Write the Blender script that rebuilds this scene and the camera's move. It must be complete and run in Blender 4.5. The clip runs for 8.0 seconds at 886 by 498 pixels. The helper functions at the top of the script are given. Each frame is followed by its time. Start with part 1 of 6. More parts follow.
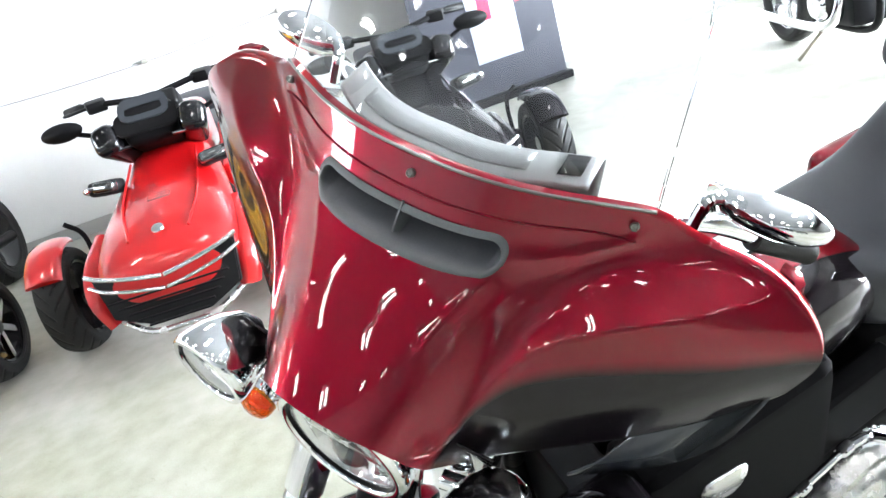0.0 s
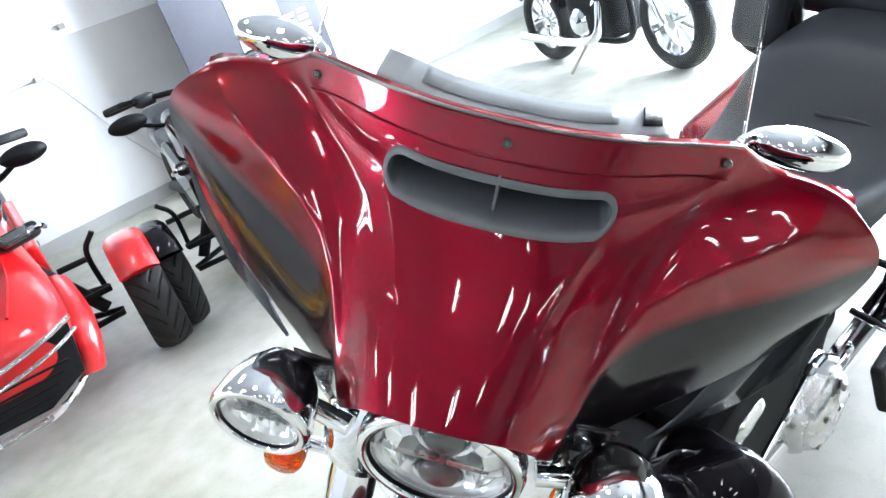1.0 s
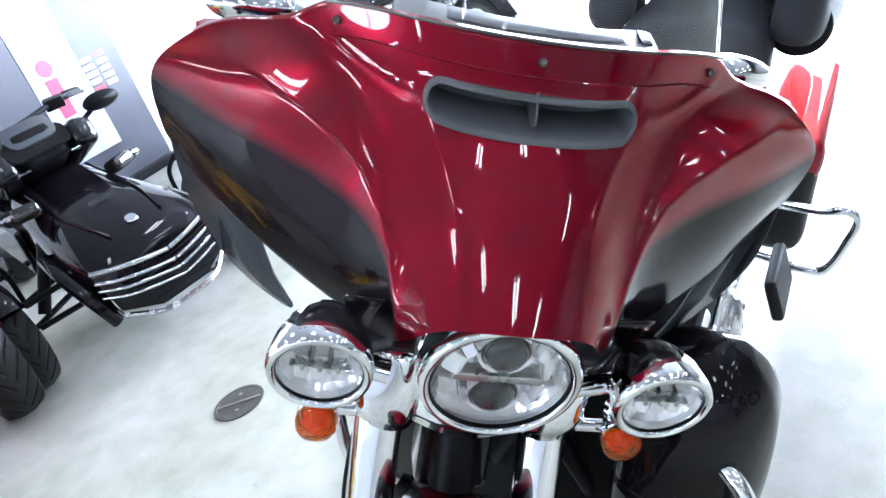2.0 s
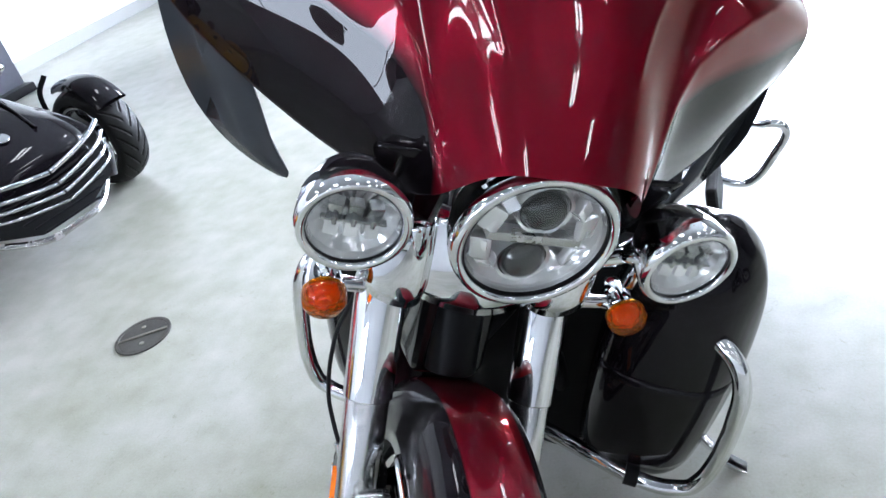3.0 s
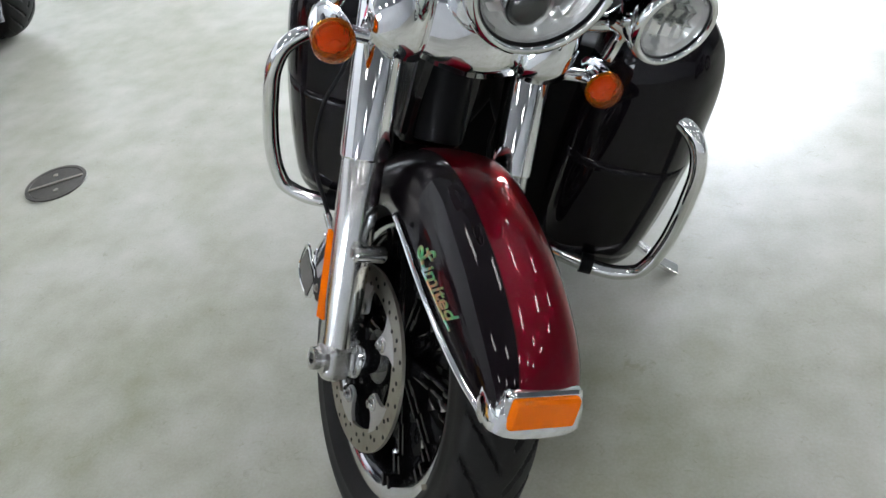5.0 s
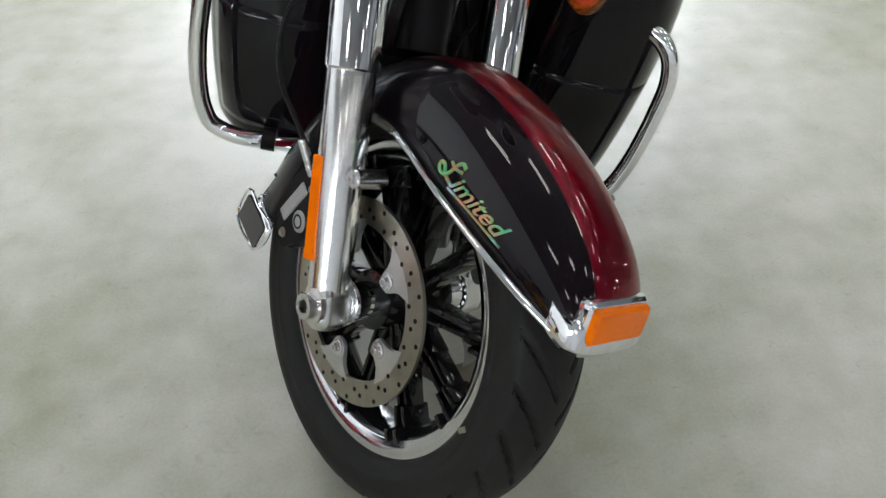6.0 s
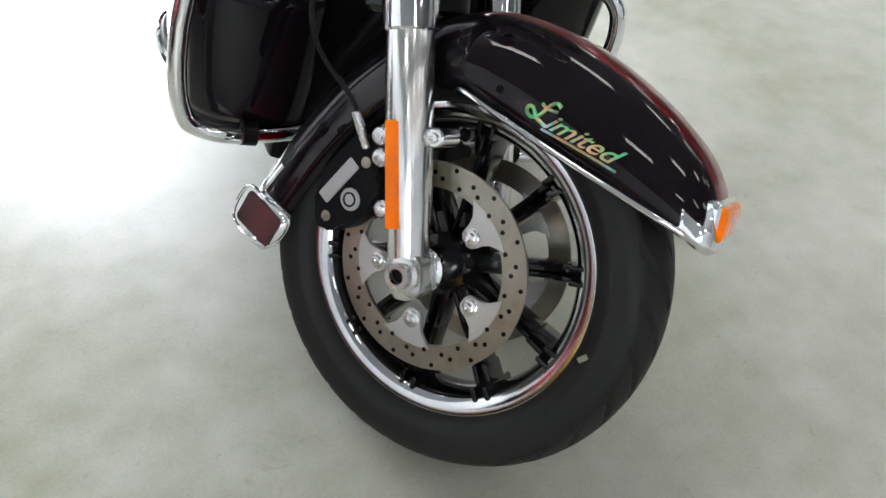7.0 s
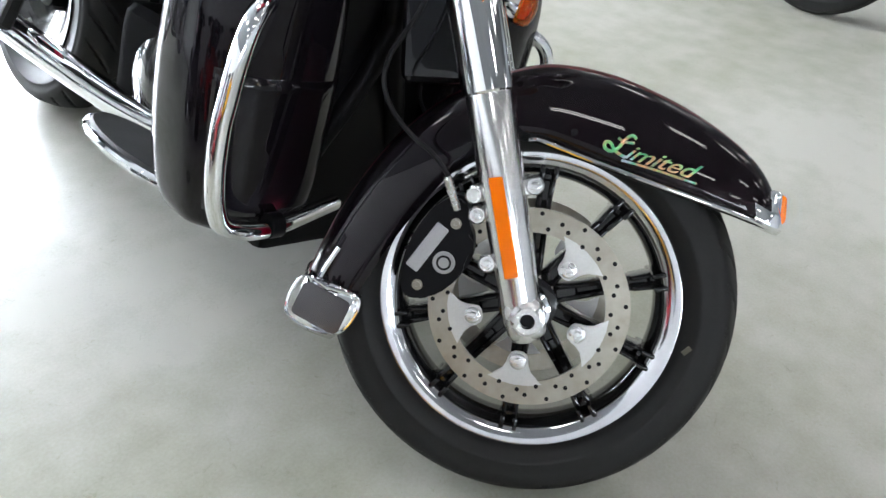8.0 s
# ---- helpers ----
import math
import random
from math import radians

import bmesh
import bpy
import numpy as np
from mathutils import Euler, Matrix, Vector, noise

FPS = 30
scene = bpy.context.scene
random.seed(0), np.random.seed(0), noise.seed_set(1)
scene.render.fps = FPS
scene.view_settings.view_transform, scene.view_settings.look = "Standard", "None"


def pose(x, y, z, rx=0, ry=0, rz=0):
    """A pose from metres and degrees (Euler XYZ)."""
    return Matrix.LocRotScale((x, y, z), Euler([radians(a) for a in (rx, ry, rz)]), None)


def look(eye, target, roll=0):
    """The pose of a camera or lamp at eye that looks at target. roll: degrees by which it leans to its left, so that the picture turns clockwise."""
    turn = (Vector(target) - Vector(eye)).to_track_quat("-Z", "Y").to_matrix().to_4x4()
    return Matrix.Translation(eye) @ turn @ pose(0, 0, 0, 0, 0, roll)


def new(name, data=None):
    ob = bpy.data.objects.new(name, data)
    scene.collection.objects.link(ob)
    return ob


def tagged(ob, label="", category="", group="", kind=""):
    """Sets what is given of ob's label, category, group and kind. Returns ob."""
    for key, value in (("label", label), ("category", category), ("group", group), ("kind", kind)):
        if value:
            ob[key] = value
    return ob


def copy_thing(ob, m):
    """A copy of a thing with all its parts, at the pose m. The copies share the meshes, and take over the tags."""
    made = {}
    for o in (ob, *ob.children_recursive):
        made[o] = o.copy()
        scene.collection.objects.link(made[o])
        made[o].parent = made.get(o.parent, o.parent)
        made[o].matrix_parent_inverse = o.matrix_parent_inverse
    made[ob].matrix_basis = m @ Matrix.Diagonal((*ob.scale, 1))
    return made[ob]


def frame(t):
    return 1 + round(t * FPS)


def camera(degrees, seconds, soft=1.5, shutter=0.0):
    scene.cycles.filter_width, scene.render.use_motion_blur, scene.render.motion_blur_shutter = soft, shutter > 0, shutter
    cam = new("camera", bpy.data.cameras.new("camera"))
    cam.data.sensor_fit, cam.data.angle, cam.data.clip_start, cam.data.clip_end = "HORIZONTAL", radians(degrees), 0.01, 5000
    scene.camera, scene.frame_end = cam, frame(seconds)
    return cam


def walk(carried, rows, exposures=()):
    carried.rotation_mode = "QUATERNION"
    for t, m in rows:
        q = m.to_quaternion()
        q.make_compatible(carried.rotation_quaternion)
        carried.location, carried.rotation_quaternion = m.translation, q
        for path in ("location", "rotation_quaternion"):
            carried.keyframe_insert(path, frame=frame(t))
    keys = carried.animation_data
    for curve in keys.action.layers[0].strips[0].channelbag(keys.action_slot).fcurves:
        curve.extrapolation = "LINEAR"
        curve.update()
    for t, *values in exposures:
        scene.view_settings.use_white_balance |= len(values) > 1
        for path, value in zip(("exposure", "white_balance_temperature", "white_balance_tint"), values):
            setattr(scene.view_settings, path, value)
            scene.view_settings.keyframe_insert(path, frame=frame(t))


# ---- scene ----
from mathutils.bvhtree import BVHTree

cam = camera(60.71, 8.0)
PATH = [
    (0, (1.133, 0.137, 1.422), (-0.655, 0.643, 0.683), -16.6),
    (0.5, (1.047, -0.018, 1.423), (-0.644, 0.758, 0.689), -19.7),
    (1, (0.912, -0.174, 1.438), (-0.606, 0.858, 0.644), -19.8),
    (1.2, (0.875, -0.227, 1.437), (-0.56, 0.915, 0.638), -19.2),
    (2.3, (0.6536, -0.4934, 1.4152), (-0.3949, 0.9466, 0.5058), -20.77),
    (2.5, (0.5926, -0.5095, 1.3964), (-0.3908, 0.9420, 0.4339), -20.11),
    (3, (0.5157, -0.5547, 1.3473), (-0.3209, 0.9258, 0.2946), -16.06),
    (3.5, (0.4743, -0.6145, 1.3146), (-0.2602, 0.8645, 0.1862), -14.60),
    (4, (0.4508, -0.6733, 1.2833), (-0.2290, 0.7677, 0.0744), -14.93),
    (4.5, (0.4250, -0.7271, 1.2547), (-0.1905, 0.7091, 0.0062), -13.82),
    (5, (0.3784, -0.7729, 1.2260), (-0.1554, 0.6620, -0.0610), -10.69),
    (5.2, (0.3507, -0.7829, 1.2018), (-0.1311, 0.6304, -0.1288), -10.37),
    (6.3, (-0.0066, -0.7700, 1.0826), (0.0956, 0.6745, -0.2968), -0.93),
    (6.5, (-0.0760, -0.7710, 1.0643), (0.1315, 0.6508, -0.3269), 0.21),
    (7, (-0.3306, -0.7687, 1.0679), (0.2175, 0.6070, -0.2764), 2.73),
    (7.5, (-0.5701, -0.6535, 1.0529), (0.3260, 0.5826, -0.2390), 4.44),
    (8, (-0.7883, -0.5164, 1.0675), (0.4000, 0.5528, -0.1345), 6.07),
]
walk(cam, [(t, look(eye, target, roll)) for t, eye, target, roll in PATH],
     [(0, 1.27, 6400, 11), (0.5, 1.18, 6300, 11), (1.2, 1.08, 5950, 12), (2.3, 0.78, 5600, 14), (3.0, 0.42, 5850, 14), (4.0, 0.05, 6250, 14), (5.2, 0.05, 6400, 12), (6.4, 0.16, 6600, 11), (8.0, 0.40, 6350, 12)])

# light levels: window daylight (watts), outdoors and tubes (radiance)
DAY, OUT, TUBE = 550.0, 18.0, 21.0

# ---- light ----
world = bpy.data.worlds.new("world")
world.use_nodes = True
scene.world = world
wn = world.node_tree.nodes
wb = wn["Background"]
sky = wn.new("ShaderNodeTexSky")
sky.sky_type = 'NISHITA'
sky.sun_disc = False
sky.sun_elevation = radians(35)
sky.sun_rotation = radians(200)
world.node_tree.links.new(sky.outputs[0], wb.inputs[0])
wb.inputs[1].default_value = 0.1


# ---- materials ----
def mat_base(name, color, rough=0.5, metal=0.0, coat=0.0, coat_rough=0.03, spec=0.5):
    m = bpy.data.materials.new(name)
    m.use_nodes = True
    b = m.node_tree.nodes["Principled BSDF"]
    b.inputs["Base Color"].default_value = (*color, 1)
    b.inputs["Roughness"].default_value = rough
    b.inputs["Metallic"].default_value = metal
    b.inputs["Coat Weight"].default_value = coat
    b.inputs["Coat Roughness"].default_value = coat_rough
    b.inputs["Coat IOR"].default_value = 1.43
    b.inputs["Specular IOR Level"].default_value = spec
    return m


def node(m, kind, **inputs):
    n = m.node_tree.nodes.new(kind)
    for k, v in inputs.items():
        n.inputs[k].default_value = v
    return n


def link(m, a, b):
    m.node_tree.links.new(a, b)


def coords(m, scale=(1, 1, 1)):
    tc = node(m, "ShaderNodeTexCoord")
    mp = node(m, "ShaderNodeMapping")
    mp.inputs["Scale"].default_value = scale
    link(m, tc.outputs["Object"], mp.inputs["Vector"])
    return mp.outputs[0]


def grain(m, lo, hi, scale=8.0, fine=120.0, bump=0.05, rough=(0.4, 0.6), stretch=(1, 1, 1), dist=0.002):
    """Two scales of noise in colour and roughness, with fine relief."""
    b = m.node_tree.nodes["Principled BSDF"]
    v = coords(m, stretch)
    big = node(m, "ShaderNodeTexNoise", Scale=scale, Detail=6.0, Roughness=0.6)
    small = node(m, "ShaderNodeTexNoise", Scale=fine, Detail=4.0)
    link(m, v, big.inputs["Vector"])
    link(m, v, small.inputs["Vector"])
    mix = node(m, "ShaderNodeMix")
    mix.data_type = 'FLOAT'
    mix.inputs[0].default_value = 0.35
    link(m, big.outputs[0], mix.inputs[2])
    link(m, small.outputs[0], mix.inputs[3])
    ramp = node(m, "ShaderNodeValToRGB")
    ramp.color_ramp.elements[0].position, ramp.color_ramp.elements[1].position = 0.3, 0.7
    ramp.color_ramp.elements[0].color, ramp.color_ramp.elements[1].color = (*lo, 1), (*hi, 1)
    link(m, mix.outputs[0], ramp.inputs[0])
    link(m, ramp.outputs[0], b.inputs["Base Color"])
    mr = node(m, "ShaderNodeMapRange")
    mr.inputs[3].default_value, mr.inputs[4].default_value = rough
    link(m, big.outputs[0], mr.inputs[0])
    link(m, mr.outputs[0], b.inputs["Roughness"])
    if bump:
        bp = node(m, "ShaderNodeBump", Strength=bump, Distance=dist)
        link(m, small.outputs[0], bp.inputs["Height"])
        link(m, bp.outputs[0], b.inputs["Normal"])
    return m


def emitter(name, color, strength):
    m = bpy.data.materials.new(name)
    m.use_nodes = True
    nt = m.node_tree
    nt.nodes.remove(nt.nodes["Principled BSDF"])
    e = node(m, "ShaderNodeEmission")
    e.inputs[0].default_value = (*color, 1)
    e.inputs[1].default_value = strength
    link(m, e.outputs[0], nt.nodes["Material Output"].inputs[0])
    return m


def glass(name, color=(1, 1, 1), rough=0.0, ior=1.45):
    m = mat_base(name, color, rough)
    b = m.node_tree.nodes["Principled BSDF"]
    b.inputs["Transmission Weight"].default_value = 1.0
    b.inputs["IOR"].default_value = ior
    return m


def thin_pane(name, tint=(0.95, 0.97, 0.97), gloss=0.12):
    """A clear thin sheet: mostly see-through, with a mirror gloss."""
    m = bpy.data.materials.new(name)
    m.use_nodes = True
    nt = m.node_tree
    nt.nodes.remove(nt.nodes["Principled BSDF"])
    tr = node(m, "ShaderNodeBsdfTransparent")
    tr.inputs[0].default_value = (*tint, 1)
    gl = node(m, "ShaderNodeBsdfGlossy")
    gl.inputs["Roughness"].default_value = 0.02
    fr = node(m, "ShaderNodeLayerWeight", Blend=0.5)
    pw = node(m, "ShaderNodeMath")
    pw.operation = 'POWER'
    pw.inputs[1].default_value = 4.0
    link(m, fr.outputs["Facing"], pw.inputs[0])
    mul = node(m, "ShaderNodeMath")
    mul.operation = 'MULTIPLY_ADD'
    mul.inputs[1].default_value, mul.inputs[2].default_value = 0.85, gloss * 0.4
    link(m, pw.outputs[0], mul.inputs[0])
    mx = node(m, "ShaderNodeMixShader")
    link(m, mul.outputs[0], mx.inputs[0])
    link(m, tr.outputs[0], mx.inputs[1])
    link(m, gl.outputs[0], mx.inputs[2])
    link(m, mx.outputs[0], nt.nodes["Material Output"].inputs[0])
    return m


RED, BLACKP = (0.195, 0.0021, 0.0135), (0.005, 0.0038, 0.0056)


def flakes(m):
    """Fine metal flakes under the clear coat."""
    b = m.node_tree.nodes["Principled BSDF"]
    n = node(m, "ShaderNodeTexNoise", Scale=900.0, Detail=1.0)
    link(m, coords(m), n.inputs["Vector"])
    bp = node(m, "ShaderNodeBump", Strength=0.12, Distance=0.0005)
    link(m, n.outputs[0], bp.inputs["Height"])
    link(m, bp.outputs[0], b.inputs["Normal"])
    return m


def two_tone(name, edge):
    """Dark red metallic over black pearl; edge(m) gives a 0..1 socket that is 1 on the red."""
    m = mat_base(name, RED, 0.32, 0.86, 1.0, 0.012, 0.05)
    b = m.node_tree.nodes["Principled BSDF"]
    mix = node(m, "ShaderNodeMix")
    mix.data_type = 'RGBA'
    mix.inputs[6].default_value, mix.inputs[7].default_value = (*BLACKP, 1), (*RED, 1)
    mask = edge(m)
    link(m, mask, mix.inputs[0])
    ior = node(m, "ShaderNodeMapRange")
    ior.inputs[3].default_value, ior.inputs[4].default_value = 1.34, 1.46
    link(m, mask, ior.inputs[0])
    link(m, ior.outputs[0], b.inputs["Coat IOR"])
    flake = node(m, "ShaderNodeMapRange")
    flake.inputs[4].default_value = 0.86
    link(m, mask, flake.inputs[0])
    link(m, flake.outputs[0], b.inputs["Metallic"])
    b.inputs["Specular Tint"].default_value = (0.5, 0.10, 0.14, 1)
    link(m, mix.outputs[2], b.inputs["Base Color"])
    return flakes(m)


def step(m, a, b, soft=0.0015):
    """1 where the socket a is over the socket or number b."""
    sub = node(m, "ShaderNodeMath")
    sub.operation = 'SUBTRACT'
    link(m, a, sub.inputs[0])
    if isinstance(b, (int, float)):
        sub.inputs[1].default_value = b
    else:
        link(m, b, sub.inputs[1])
    mr = node(m, "ShaderNodeMapRange")
    mr.inputs[1].default_value, mr.inputs[2].default_value = -soft, soft
    link(m, sub.outputs[0], mr.inputs[0])
    return mr.outputs[0]


def split_xyz(m):
    s = node(m, "ShaderNodeSeparateXYZ")
    link(m, coords(m), s.inputs[0])
    ab = node(m, "ShaderNodeMath")
    ab.operation = 'ABSOLUTE'
    link(m, s.outputs[0], ab.inputs[0])
    return ab.outputs[0], s.outputs[1], s.outputs[2]


def fairing_edge(m):
    ax, y, z = split_xyz(m)
    fc = node(m, "ShaderNodeFloatCurve")
    cu = fc.mapping.curves[0]
    for n, (x, h) in enumerate(((0.0, 0.50), (0.125, 0.60), (0.142, 0.678), (0.150, 0.702), (0.160, 0.729), (0.175, 0.745), (0.192, 0.757), (0.235, 0.772), (0.31, 0.785), (0.40, 0.793), (0.50, 0.810))):
        if n < 2:
            cu.points[n].location = (x, h)
        else:
            cu.points.new(x, h)
    cu.points[1].location = (0.125, 0.60)
    fc.mapping.update()
    link(m, ax, fc.inputs["Value"])
    return step(m, z, fc.outputs[0], 0.013)


def crown_edge(half):
    def edge(m):
        ax, y, z = split_xyz(m)
        neg = node(m, "ShaderNodeMath")
        neg.operation = 'MULTIPLY'
        neg.inputs[1].default_value = -1
        link(m, ax, neg.inputs[0])
        return step(m, neg.outputs[0], -half)
    return edge


M_FAIRING = two_tone("fairing_paint", fairing_edge)
M_FENDER = two_tone("fender_paint", crown_edge(0.047))
M_TANK = two_tone("tank_paint", crown_edge(0.085))
M_REDPAINT = flakes(mat_base("dark_red_paint", RED, 0.32, 0.86, 1.0, 0.012, 0.05))
M_REDPAINT.node_tree.nodes["Principled BSDF"].inputs["Specular Tint"].default_value = (0.5, 0.10, 0.14, 1)
M_BLACKPAINT = flakes(mat_base("black_paint", BLACKP, 0.32, 0.0, 1.0, 0.015, 0.02))
M_BLACKPAINT.node_tree.nodes["Principled BSDF"].inputs["Coat IOR"].default_value = 1.34
M_CHROME = mat_base("chrome", (0.86, 0.87, 0.88), 0.035, 1.0)
M_ALU = grain(mat_base("polished_aluminium", (0.7, 0.7, 0.7), 0.25, 1.0), (0.60, 0.60, 0.60), (0.72, 0.72, 0.71), 12, 300, 0.03, (0.22, 0.32))
M_FORK = grain(mat_base("polished_fork", (0.75, 0.75, 0.75), 0.14, 1.0), (0.70, 0.70, 0.70), (0.78, 0.78, 0.77), 30, 400, 0.01, (0.15, 0.23))
# black darkened further to hold the shade between the engine's small parts
M_ENGINESHADE = mat_base("engine_shade_black", (0.003, 0.003, 0.0035), 0.6, spec=0.04)
M_STEEL = grain(mat_base("disc_steel", (0.5, 0.46, 0.4), 0.35, 1.0), (0.27, 0.247, 0.195), (0.42, 0.395, 0.345), 9, 60, 0.02, (0.26, 0.36))
M_DARKSTEEL = mat_base("dark_steel", (0.18, 0.18, 0.17), 0.3, 1.0)
M_MACHINED = grain(mat_base("machined_lip", (0.8, 0.8, 0.8), 0.12, 1.0), (0.54, 0.54, 0.555), (0.68, 0.68, 0.70), 16, 400, 0.02, (0.06, 0.12))
M_CARRIER = grain(mat_base("carrier_alloy", (0.42, 0.42, 0.41), 0.4, 1.0), (0.52, 0.52, 0.51), (0.64, 0.64, 0.63), 20, 300, 0.04, (0.42, 0.52))
M_GLOSSBLACK = mat_base("gloss_black", (0.006, 0.006, 0.007), 0.2, 0.0, 0.8, 0.04, 0.1)
M_PLASTIC = grain(mat_base("black_plastic", (0.01, 0.01, 0.011), 0.45, spec=0.16), (0.007, 0.007, 0.008), (0.013, 0.013, 0.014), 10, 500, 0.12, (0.38, 0.52))
M_GREYPLASTIC = grain(mat_base("grey_plastic", (0.1, 0.1, 0.1), 0.5), (0.07, 0.075, 0.08), (0.1, 0.105, 0.11), 9, 500, 0.1, (0.4, 0.55))
M_RUBBER = grain(mat_base("tyre_rubber", (0.015, 0.015, 0.015), 0.6, spec=0.3), (0.006, 0.006, 0.006), (0.013, 0.0128, 0.0126), 14, 220, 0.12, (0.48, 0.66))
M_VINYL = grain(mat_base("seat_vinyl", (0.03, 0.03, 0.035), 0.5, spec=0.35), (0.02, 0.022, 0.028), (0.032, 0.034, 0.041), 6, 350, 0.25, (0.42, 0.58))
M_SATIN = mat_base("satin_black", (0.005, 0.005, 0.006), 0.42, spec=0.12)
M_SMOKE = mat_base("smoked_acrylic", (0.045, 0.05, 0.058), 0.14)
M_DASH = grain(mat_base("dash_grey", (0.25, 0.26, 0.27), 0.4), (0.16, 0.165, 0.17), (0.22, 0.225, 0.23), 9, 500, 0.08, (0.3, 0.45))
M_DASHSTRIP = grain(mat_base("dash_strip_grey", (0.2, 0.2, 0.2), 0.35), (0.11, 0.115, 0.12), (0.16, 0.165, 0.17), 9, 500, 0.05, (0.25, 0.4))
M_CAST = grain(mat_base("cast_alloy", (0.4, 0.4, 0.4), 0.45, 0.2), (0.34, 0.34, 0.34), (0.42, 0.42, 0.42), 20, 300, 0.06, (0.4, 0.5))
M_DUCT = grain(mat_base("vent_plastic", (0.15, 0.16, 0.18), 0.28), (0.065, 0.07, 0.08), (0.10, 0.105, 0.115), 9, 400, 0.04, (0.34, 0.46))
M_MARK = mat_base("pale_sticker", (0.17, 0.16, 0.12), 0.6)
M_CHIP = mat_base("lamp_chip", (0.50, 0.51, 0.51), 0.12, 0.9)
M_AMBER = mat_base("amber_lens", (1.0, 0.19, 0.0), 0.15, 0.0, 0.4, 0.02, 0.1)
M_AMBERGLASS = glass("amber_glass", (1.0, 0.30, 0.003), 0.03, 1.45)
M_AMBERGLASS.node_tree.nodes["Principled BSDF"].inputs["Transmission Weight"].default_value = 0.9


def ribbed(m, scale, strength):
    """Pressed prisms in a moulded lens."""
    v = coords(m, (scale, scale * 0.35, scale))
    n = node(m, "ShaderNodeTexVoronoi", Scale=1.0)
    link(m, v, n.inputs["Vector"])
    bp = node(m, "ShaderNodeBump", Strength=strength, Distance=0.003)
    link(m, n.outputs["Distance"], bp.inputs["Height"])
    link(m, bp.outputs[0], m.node_tree.nodes["Principled BSDF"].inputs["Normal"])
    link(m, bp.outputs[0], m.node_tree.nodes["Principled BSDF"].inputs["Coat Normal"])


ribbed(M_AMBERGLASS, 130.0, 0.7)
ribbed(M_AMBER, 90.0, 0.15)
M_LENS = glass("clear_lens", (1, 1, 1), 0.0, 1.2)
M_REFLECTOR = mat_base("lamp_reflector", (0.95, 0.95, 0.95), 0.11, 0.72)
M_PROJECTOR = mat_base("projector_glass", (0.02, 0.022, 0.022), 0.03, 0.0, 1.0, 0.01)
M_PANE = thin_pane("windscreen_acrylic", (0.93, 0.95, 0.95), 0.2)
M_WPANE = thin_pane("window_glass", (0.97, 0.98, 0.98))
M_TRIKERED = mat_base("bright_red_paint", (0.48, 0.005, 0.007), 0.3, 0.1, 1.0, 0.02)
M_YELLOW = mat_base("yellow_paint", (0.75, 0.36, 0.01), 0.3, 0.1, 1.0, 0.02)
M_WHITE = grain(mat_base("white_wall_paint", (0.8, 0.8, 0.8), 0.6), (0.78, 0.79, 0.79), (0.83, 0.83, 0.83), 2, 90, 0.05, (0.5, 0.65))
M_GREYWALL = grain(mat_base("grey_wall_paint", (0.55, 0.55, 0.54), 0.6), (0.53, 0.535, 0.53), (0.60, 0.60, 0.59), 1.5, 90, 0.06, (0.5, 0.65))
M_CEIL = grain(mat_base("ceiling_paint", (0.2, 0.2, 0.2), 0.8), (0.17, 0.175, 0.18), (0.22, 0.225, 0.23), 1.2, 30, 0.1, (0.7, 0.9))
M_DULLWALL = grain(mat_base("dull_wall_paint", (0.45, 0.45, 0.45), 0.7), (0.46, 0.47, 0.48), (0.53, 0.54, 0.55), 1.2, 60, 0.05, (0.6, 0.75))


